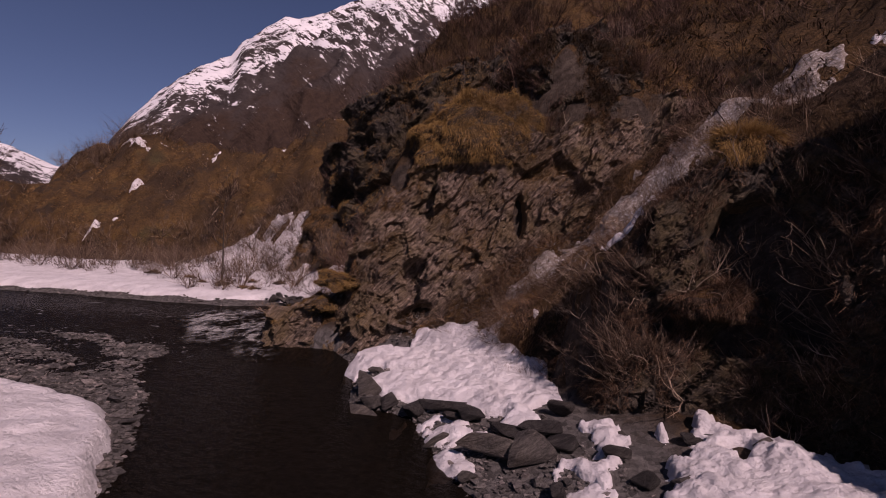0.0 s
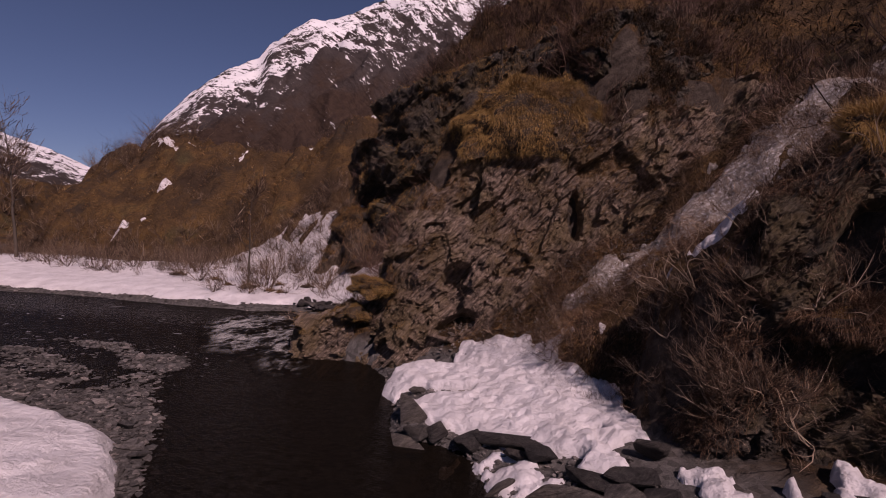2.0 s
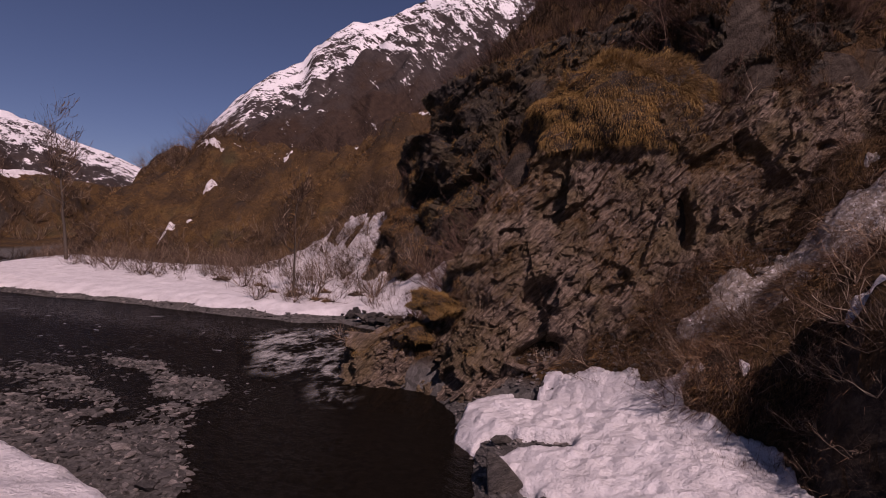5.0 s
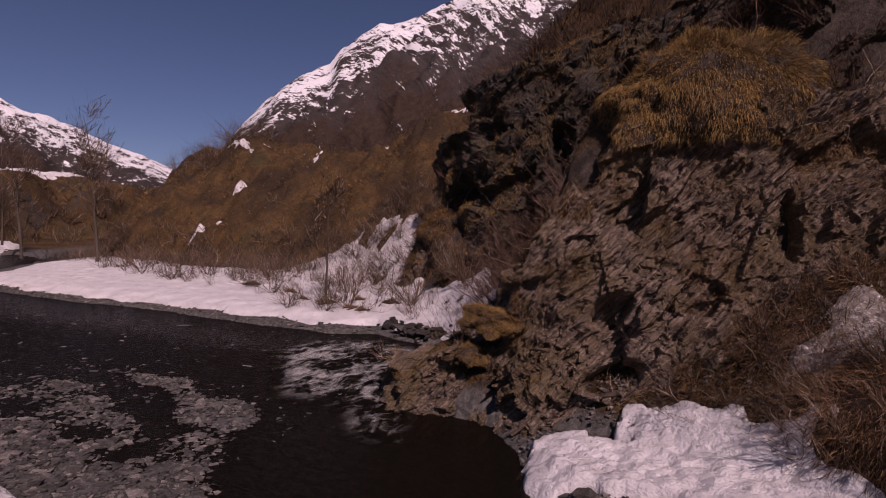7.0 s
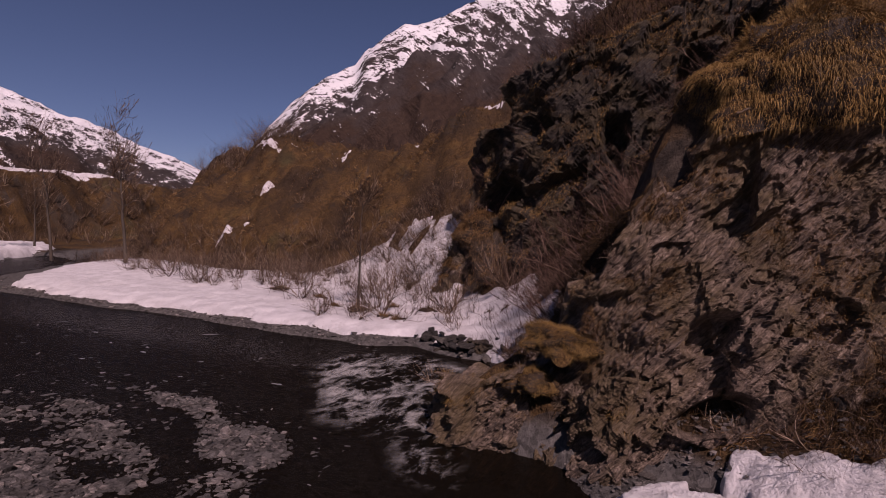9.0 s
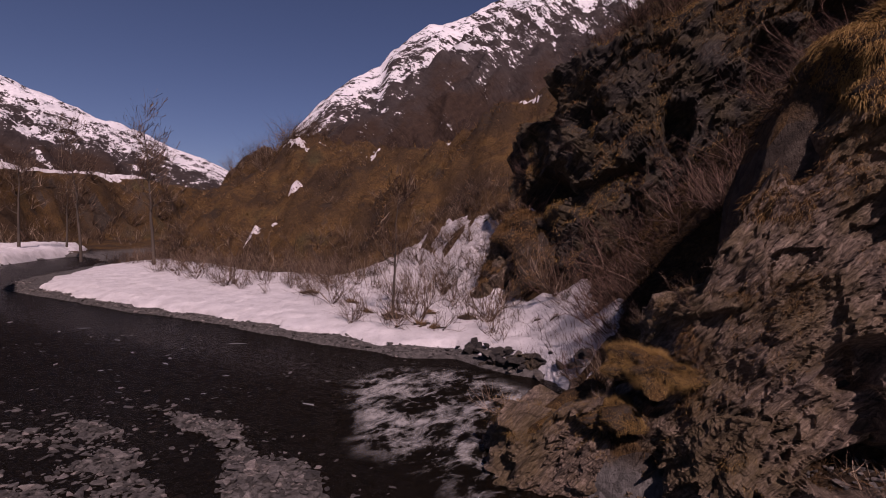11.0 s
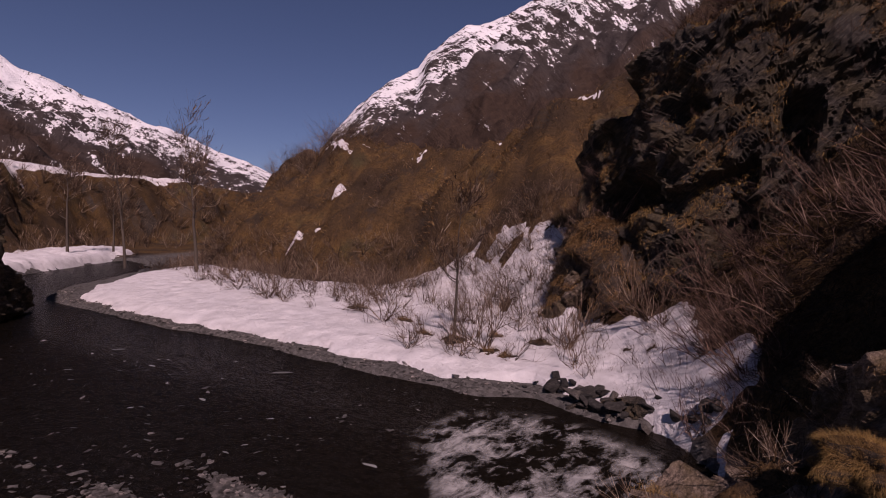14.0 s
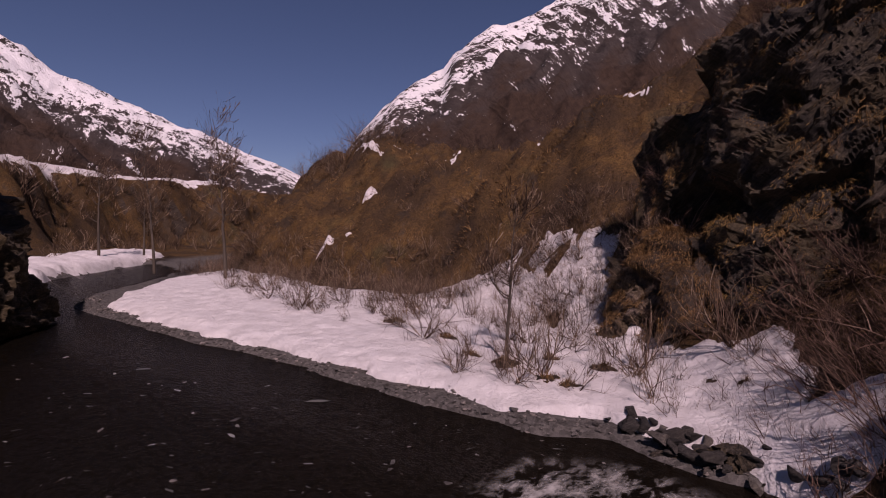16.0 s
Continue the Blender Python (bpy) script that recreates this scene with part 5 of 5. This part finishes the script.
def open_turf(x, y, z, s):
    return (z > 0.7) * (0.15 + 0.85 * patchy(x, y, 0.55, 81, -0.25, 0.2)) * np.where(s > 4, 0.3, 1)


grass("dead_grass", "matted brown grass hanging on the near slope", (2.4, 13, 2, 18.4), 150000, 0.32, 0.010, 11, lambda x, y, z, s: open_turf(x, y, z, s) * (inside(SPUR, x, y) > -0.1) * (inside(REMNANT, x, y) < 0), GRASS_RED)
grass("dead_grass", "brown grass on the slopes above the cliff", (-5, 11, 17.5, 28), 90000, 0.32, 0.016, 12, lambda x, y, z, s: open_turf(x, y, z, s) * (s < 2.6), GRASS_DARK)
grass("dead_grass", "brown grass at the mouth of the gully", (-0.8, 4.6, 14.4, 18.4), 30000, 0.32, 0.016, 17, lambda x, y, z, s: (z > 0.7) * 0.9 * patchy(x, y, 0.8, 84, -0.4, 0.0), GRASS)
grass("dead_grass", "brown grass poking through the gully snow", (1.5, 12, 13.4, 18.9), 80000, 0.42, 0.010, 18, lambda x, y, z, s: 0.9 * patchy(x, y, 1.2, 86, -0.3, 0.2) * np.where(inside(REMNANT, x, y) < 0, 1, 0.15), GRASS_RED)
grass("golden_grass", "golden mat of dead grass on the cliff top", (-1.6, 3.8, 18.2, 21.5), 120000, 0.32, 0.018, 13, lambda x, y, z, s: smooth(-0.1, 0.3, inside([(-1.2, 18.4), (0.6, 18.3), (2.8, 18.4), (3.4, 19.8), (2.4, 21.2), (0.8, 21.0), (-0.4, 19.8)], x, y) + 0.3 * fbm(x * 1.5, y * 1.5, octaves=3, seed=88)) * (z > 6.7), GRASS_GOLD, 0.75)
grass("dead_grass", "brown grass around the ravine", (-10, 8, 24, 46), 80000, 0.42, 0.024, 14, lambda x, y, z, s: open_turf(x, y, z, s) * (z > 2.2), GRASS_DARK)
grass("dead_grass", "rust brown grass on the distant hillside", (-58, 16, 42, 92), 190000, 0.5, 0.05, 15, lambda x, y, z, s: (inside(HILL, x, y) > 1.5) * (0.25 + 0.75 * patchy(x, y, 0.25, 82)) * (0.1 + 0.9 * patchy(x, y, 0.9, 90, -0.1, 0.15)), GRASS, 0.45)
grass("dead_grass", "brown grass high on the hillside", (8, 46, 6, 70), 60000, 0.6, 0.055, 16, lambda x, y, z, s: 0.2 + 0.8 * patchy(x, y, 0.25, 83), GRASS_DARK)
ledge_grass("ledge_grass", "brown grass tufts on the ledges of the cliff", 0, 130000, 0.15, 0.007, 21, GRASS, 0.0, (-0.1, 0.35))
ledge_grass("ledge_grass", "brown moss and grass over the upper cliff", 0, 330000, 0.13, 0.008, 29, GRASS, -0.1, (0.0, 0.3), ((1.0, 18.5, 6.2), (8.0, 4.0, 3.0)))
ledge_grass("golden_grass", "olive grass on the ledge below the overhang", 0, 300000, 0.22, 0.012, 28, GRASS, -0.2, (-0.6, -0.1), ((-2.0, 18.4, 5.1), (0.8, 1.4, 0.35)))
ledge_grass("ledge_grass", "golden grass hanging on the rock nose", 3, 50000, 0.16, 0.005, 22, GRASS_GOLD, 0.2, (0.1, 0.4))
ledge_grass("ledge_grass", "brown grass hanging over the shaded rock", 5, 130000, 0.30, 0.009, 23, GRASS_RED, -0.1, (-0.25, 0.1))
ledge_grass("ledge_grass", "mossy grass on the dark cliff", 7, 80000, 0.30, 0.018, 24, GRASS, -0.1, (0.0, 0.35))
ledge_grass("golden_grass", "olive grass in patches on the dark cliff", 7, 120000, 0.24, 0.018, 35, GRASS_GOLD, -0.1, (0.15, 0.35))
ledge_grass("ledge_grass", "brown grass on the snow capped rock", 9, 30000, 0.34, 0.022, 25, GRASS, 0.2, (-0.2, 0.2))
ledge_shrubs("thicket", "bare bushes rooted in the cliff", 0, 60, 0.5, 31, TWIG)
ledge_shrubs("thicket", "pale bare branches spreading over the cliff", 0, 45, 0.75, 39, TWIG_PALE, PALE_T, span=(0.8, 13))
ledge_shrubs("thicket", "brown bushes crowding the gully side of the cliff", 0, 130, 0.6, 40, TWIG, NEAR_T, span=(1.6, 13))
ledge_grass("ledge_grass", "olive moss and grass over the cliff beside the gully", 0, 260000, 0.12, 0.008, 41, GRASS, -0.2, (-0.15, 0.25), ((4.5, 18.6, 4.0), (4.3, 3.0, 4.5)))
ledge_shrubs("thicket", "tangled roots and bushes over the shaded rock", 5, 420, 0.6, 32, TWIG, NEAR_T, (8.6, 11.6))
ledge_shrubs("thicket", "pale crooked branches over the near rock", 5, 220, 0.7, 36, TWIG_PALE, PALE_T, (8.6, 11.6))
ledge_shrubs("thicket", "bare bushes rooted in the crag", 15, 150, 0.6, 37, TWIG_RED)
ledge_grass("ledge_grass", "olive grass hanging on the crag", 15, 70000, 0.24, 0.016, 38, GRASS_DARK, -0.4, (-0.2, 0.2))
ledge_shrubs("thicket", "bare bushes rooted in the dark cliff", 7, 70, 0.8, 33, TWIG_RED)
ledge_shrubs("thicket", "dark bare bushes on the rock nose", 3, 26, 0.5, 42, TWIG)
ledge_shrubs("thicket", "bare bushes on the snow capped rock", 9, 40, 0.7, 34, TWIG)


turf_dome("rounded hummock of golden dead grass on the cliff edge", (0.95, 19.55, 7.35), (2.35, 1.05, 1.45), 45000, 0.22, 3, GRASS_GOLD, 0.35, 0.013)
turf_dome("drooping tuft of golden dead grass on a cliff ledge", (-3.75, 19.35, 2.15), (0.75, 0.55, 0.34), 34000, 0.11, 4, GRASS_GOLD, 0.5, 0.004)
turf_dome("cushion of golden dead grass low on the rock nose", (-4.35, 19.3, 1.25), (0.5, 0.4, 0.28), 18000, 0.10, 9, GRASS_GOLD, 0.5, 0.004)
turf_dome("overhanging cushion of golden grass above the shaded rock", (6.5, 11.3, 5.95), (0.75, 0.5, 0.42), 14000, 0.28, 6, GRASS_GOLD)
turf_dome("brown grassy crown of the snow capped rock", (-7.7, 35.1, 4.3), (1.4, 1.1, 1.05), 16000, 0.22, 8, GRASS, 0.35, 0.018)
turf_dome("mossy brown grass on the flank of the snow capped rock", (-6.7, 33.7, 2.9), (1.4, 1.0, 1.5), 16000, 0.20, 12, GRASS, 0.5, 0.016)
turf_dome("brown cushion of dead grass on the near slope", (5.6, 10.7, 2.75), (0.8, 0.45, 0.38), 14000, 0.28, 7, GRASS_RED)

# shrubs that stand on the snow, one by one
def part(name, arrays, material, parent, label=""):
    ob = new(name, mesh_np(name, arrays[0], arrays[1], material))
    ob.parent = parent
    return tagged(ob, label)


def shrub_thing(seed, n, height, spread, per):
    a, b = shrub_arrays(seed, n, height, spread, per)
    ob = new("shrub", mesh_np("shrub", a[0], a[1], TWIG))
    tagged(part("twig_crown", b, TWIG, ob), kind="stuff")
    return tagged(ob, "leafless greyish brown shrub growing through the snow", "shrub", "shrubs on the snow")


def snow_top(x, y):
    return float(land(x, y)) + 0.38


KINDS = [shrub_thing(500 + k, n, h, s, p) for k, (n, h, s, p) in enumerate(((13, 1.7, 1.1, 8), (10, 1.3, 1.6, 7), (15, 2.1, 0.8, 8), (9, 1.1, 2.0, 7), (12, 1.5, 1.3, 8)))]
rr = np.random.RandomState(77)
spots = []
while len(spots) < 135:
    x, y = rr.uniform(-36, -4.4), rr.uniform(26.5, 45)
    sd, hd = float(inside(FAR_BANK, np.array(x), np.array(y))), float(inside(HILL, np.array(x), np.array(y)))
    inner = 2.2 if x > -15 else 4.0 + 0.22 * (-15 - x)
    if sd > inner and hd < 1.5 and all((x - a) ** 2 + (y - b) ** 2 > 0.3 for a, b in spots):
        spots.append((x, y))
for k, (x, y) in enumerate(spots):
    s = rr.uniform(0.55, 1.15)
    m = pose(x, y, snow_top(x, y) - 0.1, rr.uniform(-4, 18), rr.uniform(-26, 4), 0) @ pose(0, 0, 0, 0, 0, rr.uniform(0, 360)) @ Matrix.Diagonal((s, s, s, 1))
    if k < len(KINDS):
        KINDS[k].matrix_world = m
        made = KINDS[k]
    else:
        made = copy_thing(KINDS[k % len(KINDS)], Matrix())
        made.matrix_world = m


# trees
def tree(x, y, z, height, seed, label, lean=(0, 0), girth=0.10, limbs=16, crown=0.30):
    r = np.random.RandomState(seed)
    root = new("tree")
    root.location = (x, y, z)
    k = 14
    s = np.linspace(0, 1, k)
    p = np.stack([lean[0] * height * s ** 1.4, lean[1] * height * s ** 1.4, height * s - 0.3], -1)
    p[:, :2] += np.cumsum(r.normal(0, 0.010 * height, (k, 2)), 0) * s[:, None]
    w = girth * (1.0 - 0.9 * s)
    part("trunk", tubes(p[None], w[None], 7), BARK, root)
    all_p, all_w = [], []
    for i in range(limbs):
        f = r.uniform(0.32, 0.97)
        j = min(int(f * (k - 1)), k - 2)
        base = p[j] + (p[j + 1] - p[j]) * (f * (k - 1) - j)
        az = i * 2.4 + r.normal(0, 0.4)
        L = crown * height * (1.15 - 0.75 * f) * r.uniform(0.6, 1.2)
        t = np.linspace(0, 1, 7)[:, None]
        q = base + np.array([np.cos(az), np.sin(az), 0.0]) * L * 0.8 * t ** 0.9 + np.array([0, 0, 1.0]) * L * (0.35 * t + 0.45 * t * t)
        q += np.cumsum(r.normal(0, 0.03 * L, (7, 3)), 0) * t
        ww = max(girth * (1 - 0.9 * f) * 0.55, 0.012) * (1.05 - 0.85 * t[:, 0])
        part("branch", tubes(q[None], ww[None], 4), BARK, root)
        all_p.append(q)
        all_w.append(ww)
    a, b = twigs(r, np.array(all_p), np.array(all_w), 12, 0.13 * height, 5)
    c, d = twigs(r, a, b, 3, 0.07 * height, 4)
    d = np.maximum(d, 0.004 * height ** 0.5)
    part("crown", join(tubes(a, b), tubes(c, d * 1.3, 2)), TWIG, root, "bare crown of fine twigs")
    return tagged(root, label, "tree")


tree(-12.9, 30.9, 0.75, 5.6, 1, "slender leafless alder with a peat mound at its foot", (-0.02, 0.0), 0.075, 14, 0.30)
tree(-39.5, 45.5, 1.2, 12.5, 2, "tall leafless birch on the river bank", (-0.07, 0.03), 0.15, 22, 0.17)
tree(-46, 44.5, 1.2, 11.0, 3, "leaning leafless birch on the river bank", (-0.14, 0.02), 0.13, 20, 0.17)
tree(-62.5, 51.5, 1.6, 9.5, 4, "thin bare tree below the bluff", (0.01, 0), 0.16, 16, 0.18)
tree(-61.5, 56.0, 1.6, 8.0, 5, "thin bare tree below the bluff", (0.0, 0), 0.13, 14, 0.18)


# peat mounds and bare patches that show through the snow
def mound(x, y, width, depth, height, seed, label):
    r = np.random.RandomState(seed)
    n, m = 26, 9
    a = np.linspace(0, 2 * np.pi, n, endpoint=False)
    rim = 1 + 0.35 * fbm(np.cos(a) * 1.6 + seed, np.sin(a) * 1.6, octaves=4, seed=7)
    f = np.linspace(1, 0.02, m)[:, None]
    X, Y = x + width * f * rim * np.cos(a), y + depth * f * rim * np.sin(a)
    Z = land(X, Y) + 0.30 + height * (1 - f ** 2) + 0.05 * fbm(X * 4, Y * 4, octaves=3, seed=8) - 0.25 * (f > 0.99)
    i = np.arange(m * n).reshape(m, n)
    j = np.roll(i, -1, 1)
    fc = np.stack([i[:-1], j[:-1], j[1:], i[1:]], -1).reshape(-1, 4)
    ob = new("earth_mound", mesh_np("earth_mound", np.stack([X, Y, Z], -1).reshape(-1, 3), fc, EARTH, False))
    p = np.stack([X, Y, Z], -1).reshape(-1, 3)[r.randint(n, m * n, 260)]
    v, ff = blades(r, p, np.tile([[0, 0, 1.0]], (260, 1)), 0.16, 0.012, 0.3)
    kid = new("grass", mesh_np("grass", v, ff, GRASS))
    kid.parent = ob
    tagged(kid, kind="stuff")
    return tagged(ob, label, "earth mound", "bare earth in the snow")


for k, (x, y, w, d, h) in enumerate(((-12.9, 30.85, 0.55, 0.45, 0.28), (-11.3, 29.9, 0.65, 0.35, 0.12), (-10.6, 29.5, 0.4, 0.3, 0.10), (-14.3, 31.4, 0.45, 0.25, 0.12), (-11.6, 32.2, 0.4, 0.25, 0.12), (-9.7, 31.6, 0.45, 0.3, 0.15),
                                     (-7.0, 30.0, 0.8, 0.35, 0.2), (-5.9, 29.4, 0.6, 0.4, 0.25), (-8.6, 32.9, 0.7, 0.35, 0.15), (-16.2, 33.6, 0.5, 0.3, 0.12), (-19.5, 35.6, 0.6, 0.3, 0.12))):
    mound(x, y, w, d, h, k, "dark peat mound melted free of the snow")
